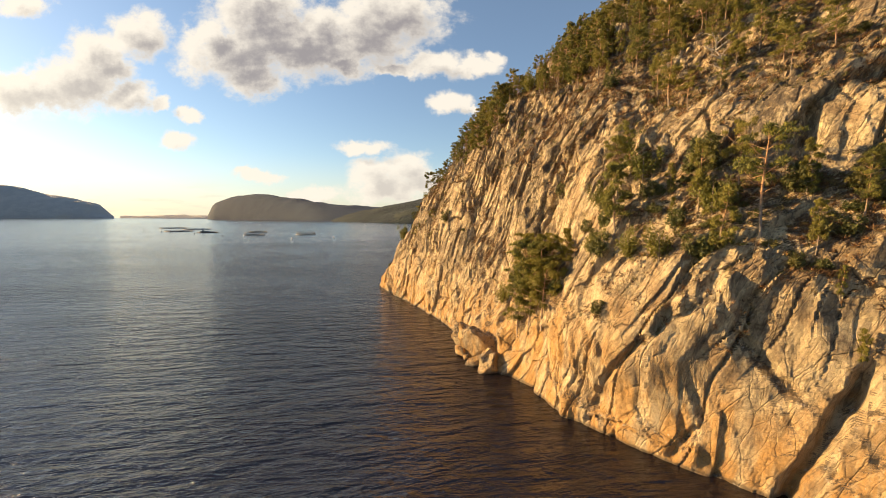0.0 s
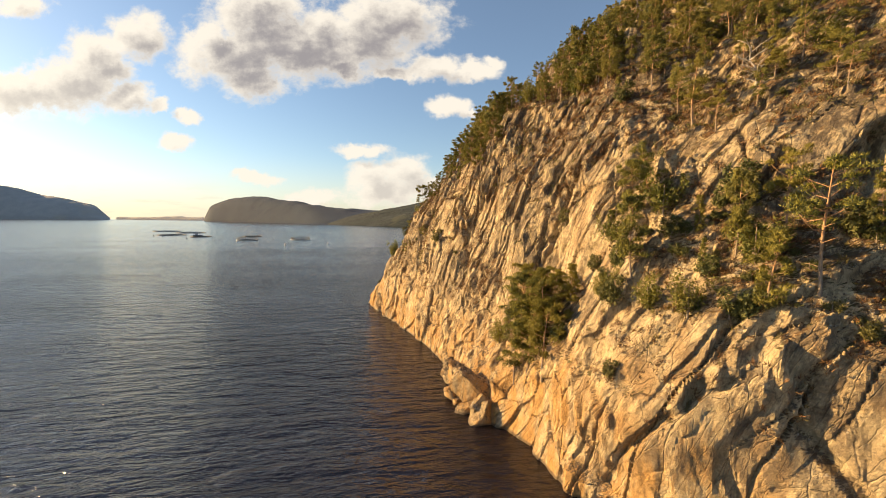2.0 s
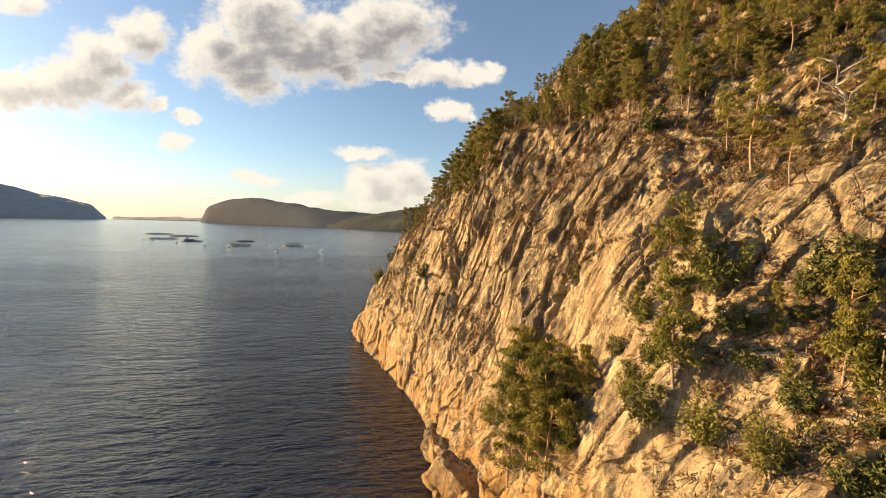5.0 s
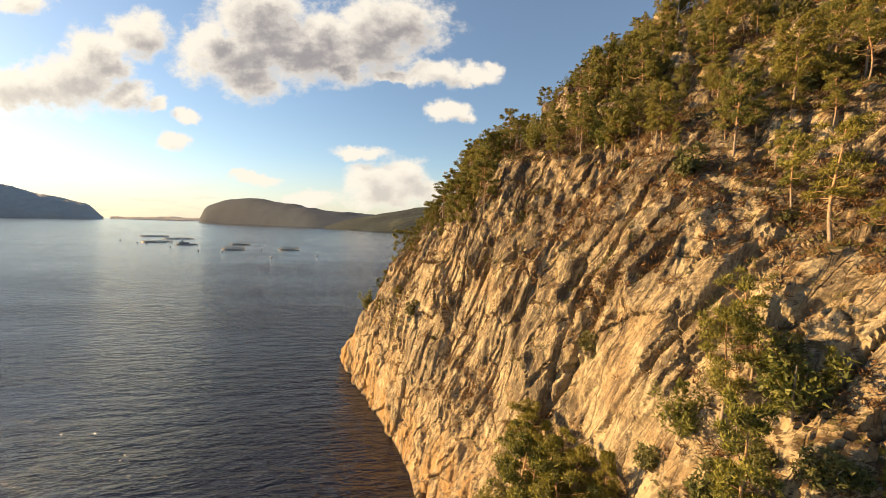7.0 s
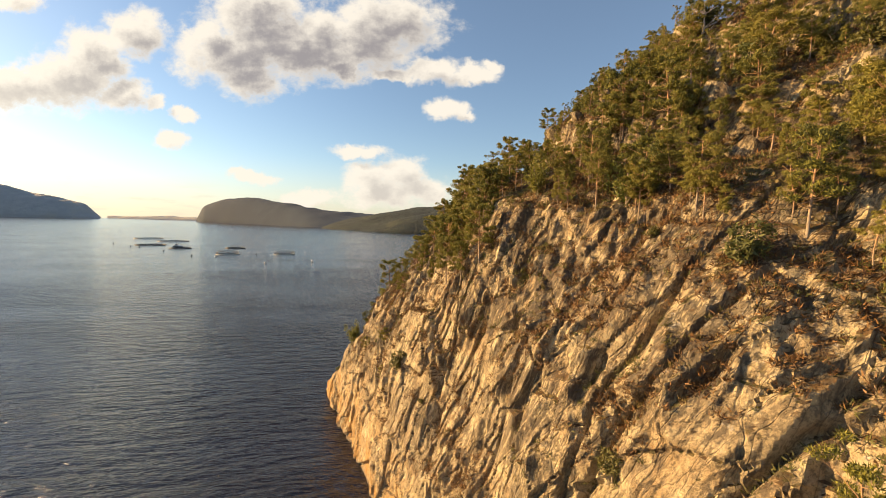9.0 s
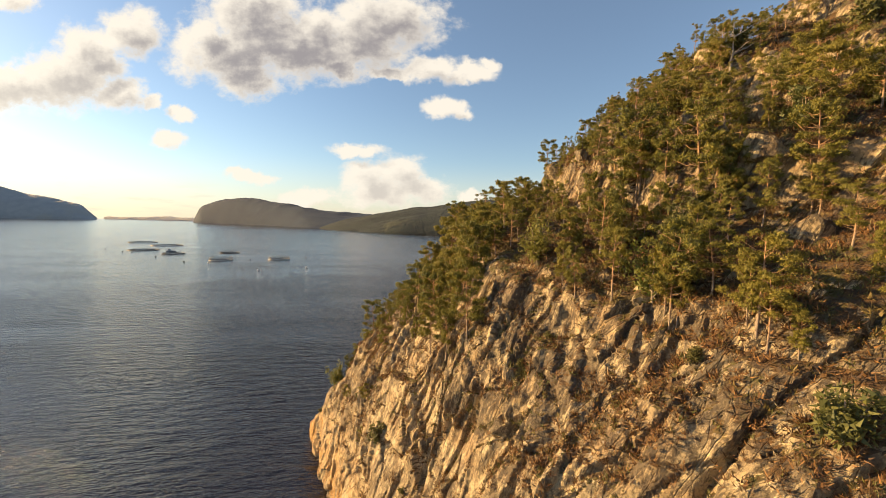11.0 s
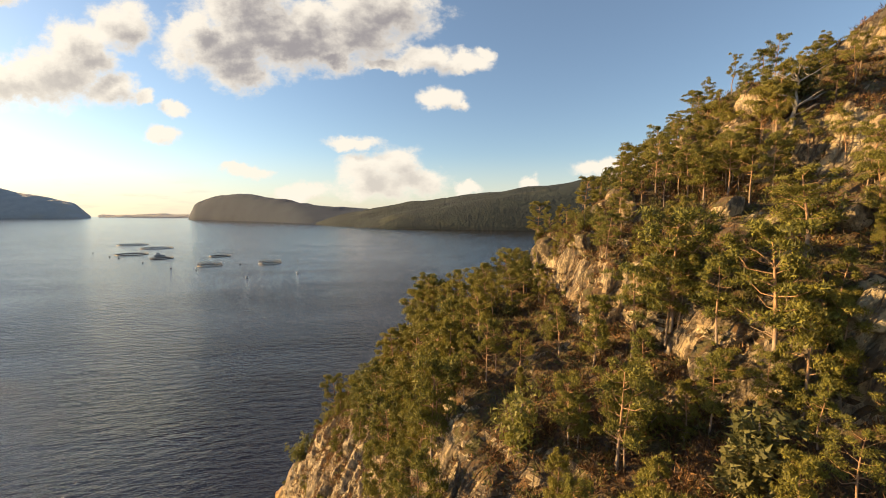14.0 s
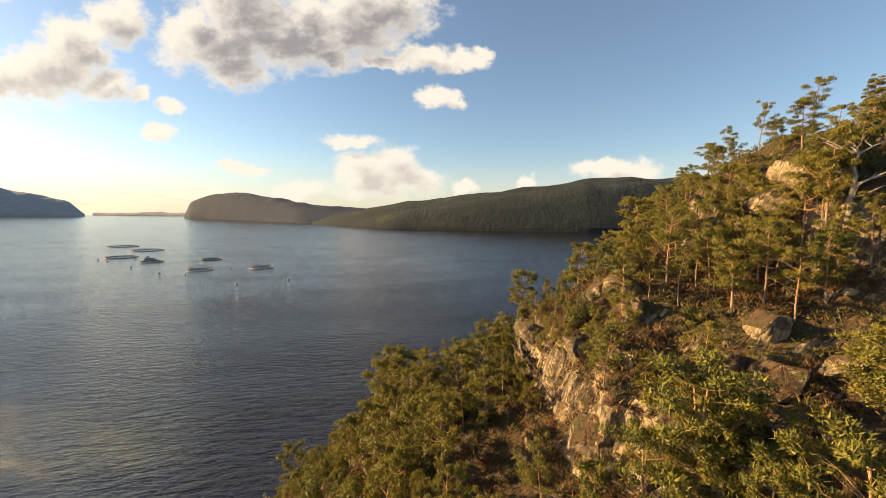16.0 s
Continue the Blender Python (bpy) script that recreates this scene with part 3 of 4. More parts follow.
def pine(seed, tall, bare, spread, label, top=0.75, lean=0.05, density=1.0, name="pine_tree"):
    """A Scots pine: bare reddish trunk up to bare*tall, crooked limbs, cushions of needles at their ends. Its base stands at the origin."""
    rng = np.random.default_rng(seed)
    root = tagged(bpy.data.objects.new(name, None), label, "tree", name.replace("_", " ") + "s on the headland")
    scene.collection.objects.link(root)
    wood = Wood()
    bend = rng.normal(size=2) * lean * tall
    wave = rng.normal(size=2) * 0.022 * tall

    def axis(h):
        t = h / tall
        return Vector((bend[0] * t * t + wave[0] * math.sin(5 * t), bend[1] * t * t + wave[1] * math.sin(4 * t + 1), h))

    thick = 0.012 * tall + 0.03
    hs = np.linspace(-0.6, tall * 0.95, 12)
    wood.limb([axis(h) for h in hs], [thick * (1.25 - 0.1 * (k == 1)) * (1 - 0.85 * max(h, 0) / tall) + 0.012 for k, h in enumerate(hs)], 7)
    centres, sizes = [], []
    h = tall * bare
    turn = rng.random() * 6.283
    while h < tall * 0.94:
        t = (h / tall - bare) / (1 - bare)
        # crowns are widest at a third and rounded above
        reach = spread * tall * (0.5 + 0.5 * math.sin(math.pi * min(1.0, 0.25 + top * t))) * (1.05 - 0.5 * t**1.5)
        limbs = 2 if rng.random() < 0.6 else 3
        turn += 2.4
        for k in range(limbs):
            a = turn + 6.283 * k / limbs + 0.45 * rng.normal()
            r = reach * (0.45 + 0.7 * rng.random())
            rise = (0.08 + 0.45 * t + 0.25 * rng.random()) * r
            p0 = axis(h)
            tip = p0 + Vector((math.cos(a) * r, math.sin(a) * r, rise))
            mid = p0.lerp(tip, 0.5) + Vector((0, 0, -0.10 * r)) + Vector(rng.normal(size=3) * 0.09 * r)
            w = thick * 0.42 * (1 - 0.55 * t)
            wood.limb([p0, mid, tip], [w, 0.65 * w, 0.25 * w], 4)
            for f in ((0.45, 1.0) if rng.random() < 0.75 else (1.0,)):
                side = rng.normal() * 0.30 * r * (1.2 - 0.6 * f)
                q = mid.lerp(tip, f) + Vector((-math.sin(a), math.cos(a), 0)) * side + Vector(rng.normal(size=3) * 0.06 * r)
                if abs(side) > 0.12 * r:
                    wood.limb([mid, q], [0.5 * w, 0.15 * w], 4)
                size = (0.050 + 0.045 * rng.random()) * tall * (1.2 - 0.35 * t)
                centres.append(tuple(q + Vector((0, 0, 0.12))))
                sizes.append((size * (0.9 + 0.4 * rng.random()), size * (0.9 + 0.4 * rng.random()), size * (0.42 + 0.2 * rng.random())))
        h += tall * (0.055 + 0.04 * rng.random())
    for k in range(3):
        centres.append(tuple(axis(tall * 0.95) + Vector((rng.normal() * 0.03 * tall, rng.normal() * 0.03 * tall, 0.012 * tall * k))))
        sizes.append((0.055 * tall, 0.055 * tall, 0.032 * tall))
    for k in range(rng.integers(6, 11)):  # dry limbs under the crown
        hh = tall * (0.15 + rng.random() * max(0.1, bare - 0.10))
        a, r = rng.random() * 2 * math.pi, (0.05 + 0.13 * rng.random()) * tall
        p0 = axis(hh)
        wood.limb([p0, p0 + Vector((math.cos(a) * r * 0.6, math.sin(a) * r * 0.6, 0.05 + 0.1 * r)), p0 + Vector((math.cos(a + 0.3) * r, math.sin(a + 0.3) * r, -0.1 + 0.5 * rng.random() * r))], [0.045, 0.03, 0.010], 4)
    part("trunk", mesh_of("trunk", wood.verts, wood.faces, BARK, True), root)
    v, f = pads(rng, centres, sizes, int(170 * density), 0.30, 0.053)
    part("crown", blades_mesh("crown", v, f, NEEDLES), root)
    return root


def dead_tree(seed, tall, label):
    """A bleached pine without needles, its limbs twisted."""
    rng = np.random.default_rng(seed)
    root = tagged(bpy.data.objects.new("dead_tree", None), label, "tree")
    scene.collection.objects.link(root)
    stem, limbs = Wood(), Wood()
    line, p = [], Vector((0, 0, -0.4))
    for k in range(8):
        line.append(p.copy())
        p = p + Vector((rng.normal() * 0.16, rng.normal() * 0.16, tall / 7))
    stem.limb(line, [0.17 - 0.019 * k for k in range(8)], 7)
    part("trunk", mesh_of("trunk", stem.verts, stem.faces, DEAD, True), root)
    for k in range(15):
        t = 0.3 + 0.7 * rng.random()
        p0 = line[min(7, int(t * 7))]
        a, r = rng.random() * 6.283, tall * (0.16 + 0.24 * rng.random())
        pts = [p0]
        for q in range(4):
            pts.append(pts[-1] + Vector((math.cos(a) * r / 4, math.sin(a) * r / 4, r * (0.05 + 0.16 * rng.random()))))
            a += rng.normal() * 0.5
        limbs.limb(pts, [0.075, 0.06, 0.042, 0.028, 0.01], 4)
        for q in (2, 3):
            b = a + rng.normal()
            limbs.limb([pts[q], pts[q] + Vector((math.cos(b) * 0.5, math.sin(b) * 0.5, 0.35)), pts[q] + Vector((math.cos(b) * 0.8, math.sin(b) * 0.8, 0.5))], [0.035, 0.022, 0.006], 4)
    part("branch", mesh_of("branch", limbs.verts, limbs.faces, DEAD, True), root)
    return root


def bush(seed, wide, tall, mat, name, label, category):
    rng = np.random.default_rng(seed)
    root = tagged(bpy.data.objects.new(name, None), label, category, name.replace("_", " ") + "s on the slope")
    scene.collection.objects.link(root)
    wood, centres, sizes = Wood(), [], []
    wood.limb([(0, 0, -0.3), (0.02, 0, 0.35 * tall), (0, 0.03, 0.8 * tall)], [0.06, 0.045, 0.015], 6)
    for k in range(12):
        a, r, h = rng.random() * 6.283, wide * math.sqrt(rng.random()), tall * (0.3 + 0.7 * rng.random())
        tip = Vector((math.cos(a) * r, math.sin(a) * r, h))
        if k % 2 == 0:
            twig = Wood()
            twig.limb([(0, 0, h * 0.12), tip * 0.5 + Vector((0, 0, 0.1)), tip], [0.035, 0.025, 0.008], 4)
            part("branch", mesh_of("branch", twig.verts, twig.faces, BARK, True), root)
        for f in (0.6, 1.0):
            centres.append(tuple(tip * f + Vector(rng.normal(size=3) * 0.1)))
            sizes.append((0.36 * wide, 0.36 * wide, 0.24 * tall))
    part("stem", mesh_of("stem", wood.verts, wood.faces, BARK, True), root)
    v, f = tufts(rng, centres, sizes, 46, 0.2, 0.045, 0.6, True)
    part("foliage", blades_mesh("foliage", v, f, mat), root)
    return root


rng = np.random.default_rng(4)
OPEN = "Scots pine with bare reddish trunk and flat clumped crown"
YOUNG = "bushy young Scots pine with needles almost to the ground"
KINDS = {
    "tall": [pine(11, 10, 0.38, 0.34, OPEN, 0.5), pine(12, 10, 0.46, 0.33, OPEN, 0.45), pine(13, 10, 0.32, 0.32, OPEN, 0.52), pine(14, 10, 0.48, 0.33, OPEN, 0.45, 0.08)],
    "young": [pine(21, 8, 0.16, 0.25, YOUNG, 0.5, 0.05, 0.85, "young_pine"), pine(22, 8, 0.24, 0.27, YOUNG, 0.48, 0.05, 0.85, "young_pine"), pine(23, 8, 0.12, 0.23, YOUNG, 0.55, 0.05, 0.85, "young_pine")],
    "wide": [pine(31, 9, 0.30, 0.36, "wide-crowned old pine leaning from the rock", 0.45, 0.10), pine(32, 9, 0.34, 0.34, "wide-crowned old pine on the rock edge", 0.45, 0.09)],
}
NATURAL = {"tall": 10.0, "young": 8.0, "wide": 9.0}
used = set()


# how tall the pines can grow: stunted along the windy brow, taller in the lee
ROOM_U, ROOM_Z = [26, 32, 38, 44, 50, 56, 62, 68, 74, 80, 88], [34, 40, 46, 52, 58, 64, 70]
ROOM = np.array([
    (9.0, 9.0, 9.0, 9.0, 9.0, 8.1, 5.6, 4.4, 3.8, 6.4, 9.0),
    (9.0, 9.0, 8.2, 7.7, 8.6, 6.3, 5.0, 4.0, 6.0, 9.0, 9.0),
    (8.3, 8.3, 6.2, 4.6, 5.4, 7.0, 7.4, 8.7, 9.0, 9.0, 9.0),
    (9.0, 8.2, 7.5, 6.8, 4.3, 3.8, 5.3, 9.0, 9.0, 9.0, 9.0),
    (8.7, 6.0, 5.2, 4.6, 3.6, 3.8, 8.1, 9.0, 9.0, 9.0, 9.0),
    (5.3, 8.4, 6.8, 6.2, 5.2, 9.0, 9.0, 9.0, 9.0, 9.0, 9.0),
    (3.0, 5.0, 5.8, 4.6, 5.0, 9.0, 9.0, 9.0, 9.0, 9.0, 9.0),
])


def room(u, z):
    if u < 24 or z < 31:
        return 12.0
    along_u = [float(np.interp(u, ROOM_U, row)) for row in ROOM]
    return float(np.interp(z, ROOM_Z, along_u))


def plant(kind, u, z, tall, slim=1.0):
    """One tree of that height on the headland."""
    tall = min(tall, max(1.7, room(u, z)))
    choice = KINDS[kind]
    n = int(rng.integers(len(choice)))
    at, _ = spot(u, z)
    s = tall / NATURAL[kind]
    wide = slim * s * (0.92 + 0.2 * rng.random())
    m = Matrix.Translation(Vector(at) - Vector((0, 0, 0.1))) @ Matrix.Rotation(rng.random() * 6.283, 4, "Z") @ Matrix.Diagonal((wide, wide, s, 1))
    if (kind, n) not in used:
        used.add((kind, n))
        choice[n].matrix_basis = m
        return choice[n]
    return copy_thing(choice[n], m)


# trees that stand out singly: kind, then u, nominal height of the foot, height of the tree
ON_LEDGES = {
    "wide": [(23.5, 7.0, 10.0), (25.0, 9.5, 9.5), (22.0, 11.5, 8.6), (27.0, 12.0, 8.4), (24.2, 14.0, 7.6), (20.6, 9.0, 7.8), (29.2, 13.6, 6.6), (26.0, 6.0, 9.0), (22.5, 15.5, 6.0)],
    "young": [(19.9, 17.4, 5.0), (10.9, 22.0, 7.6), (3.9, 24.2, 7.2), (0.4, 20.2, 6.3), (-4.9, 21.2, 4.5), (-6.9, 17.2, 4.3), (-8.0, 12.2, 4.8),
              (10.0, 29.4, 4.8), (7.2, 26.0, 5.8), (5.6, 23.4, 4.2), (-2.6, 26.0, 6.0), (16.0, 25.0, 4.0)],
    "tall": [(14.0, 26.8, 7.0), (13.2, 28.4, 6.8), (-1.2, 22.4, 9.1), (-6.5, 23.6, 8.0), (1.6, 25.5, 8.2)],
}
ON_EDGE = {
    "tall": [(12.0, 37.5, 7.0), (9.4, 36.6, 6.6), (5.4, 42.8, 6.4), (-1.2, 40.2, 7.0), (29.0, 44.6, 5.0), (29.4, 45.2, 6.2), (14.5, 39.5, 7.2)],
    "wide": [(2.1, 39.6, 4.4), (44.6, 39.4, 5.6), (51.8, 36.0, 5.4), (51.4, 39.4, 5.6), (49.0, 41.0, 6.0), (54.5, 38.0, 6.2), (57.5, 40.0, 6.4), (19.1, 43.4, 5.3), (36.0, 47.6, 5.6), (24.5, 45.2, 5.0), (38.4, 47.6, 3.4)],
    "young": [(36.7, 45.6, 3.6), (41.5, 45.5, 4.2), (33.5, 46.8, 4.6)],
}
ON_CREST = {
    "tall": [(30.7, 52.0, 7.2), (28.6, 51.0, 6.6), (34.0, 49.5, 6.0), (46.0, 52.0, 6.5), (47.0, 48.5, 7.0), (44.5, 49.0, 6.0), (37.5, 53.2, 7.2), (48.8, 46.2, 9.5), (42.6, 62.1, 6.2), (40.2, 62.7, 5.5), (39.1, 66.3, 5.8), (60.9, 49.5, 7.0), (46.6, 63.8, 4.6), (43.3, 65.5, 5.6), (57.0, 52.0, 4.6), (64.0, 45.0, 7.0), (66.5, 45.5, 7.0), (69.0, 42.0, 7.0), (62.5, 48.0, 6.5), (70.5, 44.5, 6.5), (67.5, 39.0, 6.5)],
    "wide": [(26.8, 53.2, 5.0), (48.5, 61.8, 3.8), (52.5, 60.0, 3.6), (55.0, 57.0, 4.0)],
    "young": [(39.1, 55.1, 5.0), (41.0, 50.5, 5.0), (33.0, 55.5, 4.6), (38.0, 50.0, 4.4), (42.0, 47.5, 4.4)],
}
ON_SHOULDER = {
    "wide": [(74.0, 36.0, 7.6), (77.0, 34.0, 7.0), (80.0, 31.0, 6.4), (86.0, 25.0, 5.2), (84.0, 30.0, 5.8), (69.5, 38.0, 7.6), (66.5, 40.5, 7.6)],
    "young": [(83.0, 28.0, 5.6), (72.0, 38.0, 7.4), (79.0, 34.5, 6.4), (75.0, 32.0, 6.6), (88.5, 22.0, 3.8), (91.0, 19.0, 3.4), (78.0, 29.0, 4.5), (71.0, 34.0, 5.0)],
    "tall": [(73.0, 40.0, 7.6), (76.0, 37.5, 7.2), (81.5, 33.5, 6.2), (63.5, 43.0, 8.0), (70.5, 40.5, 7.6)],
}
ON_SLOPE = {
    "tall": [(46.8, 47.3, 10.4), (43.9, 50.4, 7.2), (38.0, 52.9, 7.0), (37.8, 50.1, 5.4), (37.1, 48.4, 5.2), (47.0, 49.0, 5.3), (49.6, 45.4, 8.6), (50.3, 54.8, 4.8), (47.7, 56.5, 5.2),
             (44.8, 54.6, 5.3), (28.7, 44.8, 5.3), (35.3, 45.0, 5.5), (23.9, 44.0, 4.4), (19.9, 44.0, 5.6), (26.1, 51.5, 4.9), (18.2, 44.4, 5.6), (32.5, 63.8, 4.6), (31.2, 52.0, 6.8), (34.2, 50.6, 4.4), (32.5, 50.4, 5.0), (38.4, 63.8, 5.2), (35.3, 63.8, 6.0), (41.9, 63.2, 5.2), (35.3, 56.8, 4.2), (34.5, 59.3, 4.4)],
    "wide": [(57.3, 44.6, 7.6), (60.0, 43.6, 7.6), (53.0, 44.0, 7.8), (63.6, 42.0, 7.0), (55.4, 51.5, 4.8)],
    "young": [(47.2, 44.4, 5.8), (43.0, 48.4, 3.6), (51.2, 46.6, 6.5), (55.0, 46.5, 6.5), (61.5, 40.5, 5.5), (58.5, 41.5, 5.5), (65.5, 39.5, 5.5), (52.0, 42.0, 5.0), (34.9, 49.2, 4.0), (38.0, 47.6, 3.2), (32.5, 54.3, 3.8), (31.2, 56.0, 3.8), (30.4, 50.2, 4.2)],
}
BEHIND_CREST = {
    "tall": [(43.0, 75.0, 4.6), (49.0, 72.0, 6.4), (46.0, 73.5, 6.0), (52.0, 69.0, 6.2), (55.0, 64.5, 7.2), (57.0, 61.5, 7.2), (60.0, 59.5, 7.6), (62.0, 57.0, 7.4), (64.0, 54.0, 7.4), (66.0, 50.0, 7.0),
             (69.0, 47.5, 7.4), (40.5, 74.0, 4.0), (74.0, 43.5, 6.4), (54.2, 66.0, 6.6), (43.5, 64.1, 6.8), (45.5, 62.4, 5.6), (47.4, 61.3, 4.8), (41.1, 63.0, 6.2), (38.9, 66.0, 6.4), (44.8, 60.7, 4.2), (59.5, 52.3, 5.2), (62.4, 47.6, 4.4), (42.2, 66.0, 5.4), (46.4, 65.0, 5.4)],
    "wide": [(50.5, 70.5, 6.2), (53.5, 67.0, 6.8), (58.5, 60.5, 7.0), (64.0, 51.0, 6.4), (67.5, 48.0, 6.0), (70.5, 46.0, 7.0), (72.0, 44.5, 6.4), (76.0, 41.5, 6.0), (79.0, 38.5, 6.0), (81.0, 37.0, 6.0), (44.6, 74.4, 4.4)],
}
IN_THE_LEE = {
    "tall": [(36.0, 47.8, 6.5), (26.7, 51.8, 6.8), (16.1, 41.8, 5.0), (47.0, 61.0, 6.6), (51.6, 61.6, 4.5), (47.9, 63.5, 6.9), (42.8, 61.8, 6.2), (43.7, 62.1, 5.9), (41.1, 62.7, 5.7), (40.6, 63.5, 5.9), (38.9, 65.8, 8.3), (40.0, 64.4, 7.6), (49.2, 52.3, 5.3),
             (46.1, 67.2, 6.8), (43.7, 67.4, 6.0), (41.9, 68.0, 5.5), (49.2, 69.6, 6.2), (48.8, 48.1, 5.8), (45.0, 65.5, 6.2), (42.4, 65.6, 6.4), (44.0, 63.8, 6.0), (48.5, 66.5, 6.0), (39.5, 67.4, 6.4), (37.2, 64.2, 5.6)],
    "wide": [(38.0, 52.6, 8.2), (38.2, 53.8, 6.3), (29.0, 45.4, 5.9), (58.4, 52.0, 7.0), (65.5, 47.0, 8.0), (67.5, 46.5, 7.5), (64.0, 47.0, 7.0), (55.6, 41.4, 7.5), (47.0, 43.2, 8.1), (33.0, 52.5, 6.5)],
    "young": [(31.4, 51.0, 8.0), (30.6, 51.8, 3.3), (22.9, 44.0, 2.6), (25.0, 45.4, 3.7), (52.3, 60.7, 3.4), (38.0, 63.2, 3.7), (53.5, 58.5, 3.6), (55.0, 55.0, 4.0)],
}
# bare walls and slabs between the trees: u, nominal height, reach
BARE = [(46.5, 52.5, 3.2), (43.0, 54.0, 2.6), (43.0, 46.5, 2.4), (40.5, 44.0, 2.8), (37.0, 58.5, 2.4), (36.5, 56.0, 1.8), (48.0, 60.0, 1.9), (26.0, 50.0, 1.8), (24.5, 48.5, 1.5), (39.5, 60.0, 1.5),
        (35.5, 61.5, 1.5), (70.0, 37.0, 2.0), (76.0, 27.0, 4.5), (42.5, 59.5, 1.8)]
SNAGS = [(8.3, 40.2), (38.2, 66.9)]
TAKEN = []
for group in (ON_LEDGES, ON_EDGE, ON_CREST, ON_SHOULDER, ON_SLOPE, BEHIND_CREST, IN_THE_LEE):
    for kind, trees in group.items():
        for u, z, tall in trees:
            if group is not IN_THE_LEE and any(math.hypot(u - a, z - b) < 0.75 * r for a, b, r in BARE):
                continue
            plant(kind, u, z, tall, 0.72 if group is ON_LEDGES and kind != "wide" else 0.9)
            TAKEN.append((u, z))
standing = [spot(u, z)[0] for u, z in TAKEN]


def free_place(at, apart):
    for p in standing:
        if (p[0] - at[0]) ** 2 + (p[1] - at[1]) ** 2 + 0.3 * (p[2] - at[2]) ** 2 < apart * apart:
            return False
    return True


# the woods: from u, to u, from z, to z (nominal), how many trees, spacing, share of tall, height of a tall one
WOODS = [
    (36, 57, 55, 73, 42, 2.2, 0.75, 5.2), (48, 82, 36, 54, 66, 1.8, 0.5, 6.4), (-12, 22, 38, 60, 54, 2.0, 0.55, 6.2),
    (8, 40, 45, 66, 56, 2.0, 0.65, 6.0), (66, 96, 14, 34, 10, 2.2, 0.0, 4.0), (37, 49, 53, 64, 14, 1.7, 0.9, 5.4),
]
for ua, ub, za, zb, many, apart, share, high in WOODS:
    count = 0
    for tries in range(3000):
        if count >= many:
            break
        u, z = ua + (ub - ua) * rng.random(), za + (zb - za) * rng.random()
        at, flat = spot(u, z)
        if at[2] < 13 or flat < (0.34 if u < 36 else 0.26) or (25 < u < 46 and 44 < z < 58 and rng.random() < 0.45) or any(math.hypot(u - a, z - b) < r for a, b, r in BARE) or not free_place(at, apart * (0.8 + 0.5 * rng.random())):
            continue
        standing.append(at)
        kind = "tall" if rng.random() < share else "young" if rng.random() < 0.55 else "wide"
        plant(kind, u, z, high * (1.0 if kind == "tall" else 0.66 if kind == "young" else 0.82) * (0.78 + 0.44 * rng.random()) * (0.85 if 45 < u < 57 and z > 55 else 1.0))
        count += 1

snags = [dead_tree(3, 5.0, "bleached dead pine with twisted bare limbs"), dead_tree(5, 4.3, "bare grey dead pine among living trees")]
for snag, (u, z) in zip(snags, SNAGS):
    snag.matrix_basis = Matrix.Translation(Vector(spot(u, z)[0]))

JUNIPER = [bush(41, 0.9, 1.0, BUSH, "juniper_bush", "low dark green juniper bush on rock ledge", "bush"), bush(42, 0.7, 1.4, BUSH, "juniper_bush", "low dark green juniper bush on rock ledge", "bush")]
BIRCHES = [bush(51, 0.9, 2.3, BIRCH, "birch_sapling", "yellow-green birch sapling growing from the rock", "bush")]
placed = set()
for tries in range(4000):
    if len(placed) > 230:
        break
    u, z = (-10 + 30 * rng.random(), 18 + 12 * rng.random()) if rng.random() < 0.25 else (-10 + 112 * rng.random(), 8 + 62 * rng.random())
    at, flat = spot(u, z)
    if at[2] < 6 or flat < 0.5 + 0.15 * rng.random():
        continue
    pick = BIRCHES[0] if rng.random() < 0.2 else JUNIPER[rng.integers(2)]
    m = Matrix.Translation(Vector(at)) @ Matrix.Rotation(rng.random() * 6.28, 4, "Z") @ Matrix.Scale(0.6 + 0.9 * rng.random(), 4)
    if pick.name in placed:
        placed.add(copy_thing(pick, m).name)
    else:
        pick.matrix_basis = m
        placed.add(pick.name)


def cover(name, mat, total, lean, flat_from, tall, label, seed, low):
    """Undergrowth over the gentler ground, as one sheet of tufts."""
    g = np.random.default_rng(seed)
    cells = []
    n = np.cross(np.gradient(LAND, axis=1), np.gradient(LAND, axis=0))
    area = np.linalg.norm(n, axis=-1)
    flat = np.abs(n[..., 2]) / (area + 1e-9)
    patch = fbm(LAND[..., 0] / 5, (LAND[..., 1] + LAND[..., 2]) / 5, seed, 4)
    weight = area * ramp(flat + 0.35 * patch, flat_from, flat_from + 0.18) * ramp(LAND[..., 2], low, low + 8) * ramp(patch, -0.25, 0.1)
    weight[LAND_Z > 80] = 0
    flatw = weight.ravel() / weight.sum()
    pick = g.choice(flatw.size, total, p=flatw)
    at = LAND.reshape(-1, 3)[pick] + g.normal(size=(total, 3)) * (0.15, 0.15, 0.03)
    size = tall * (0.5 + g.random((total, 1)))
    v, f = tufts(g, at, np.concatenate([size * 0.8, size * 0.8, size * 0.45], 1), 15, tall * 0.75, 0.035, lean)
    return tagged(new(name, blades_mesh(name, v, f, mat)), label, "undergrowth", kind="stuff")


cover("heather", HEATH, 27000, 0.7, 0.36, 0.42, "brown autumn heather on the slopes and ledges", 61, 10)
cover("dry_grass", GRASS, 6000, 1.0, 0.58, 0.36, "tufts of straw-coloured grass between the rocks", 62, 12)
cover("bilberry_scrub", BUSH, 9000, 0.6, 0.50, 0.40, "low green bilberry scrub under the pines", 63, 20)


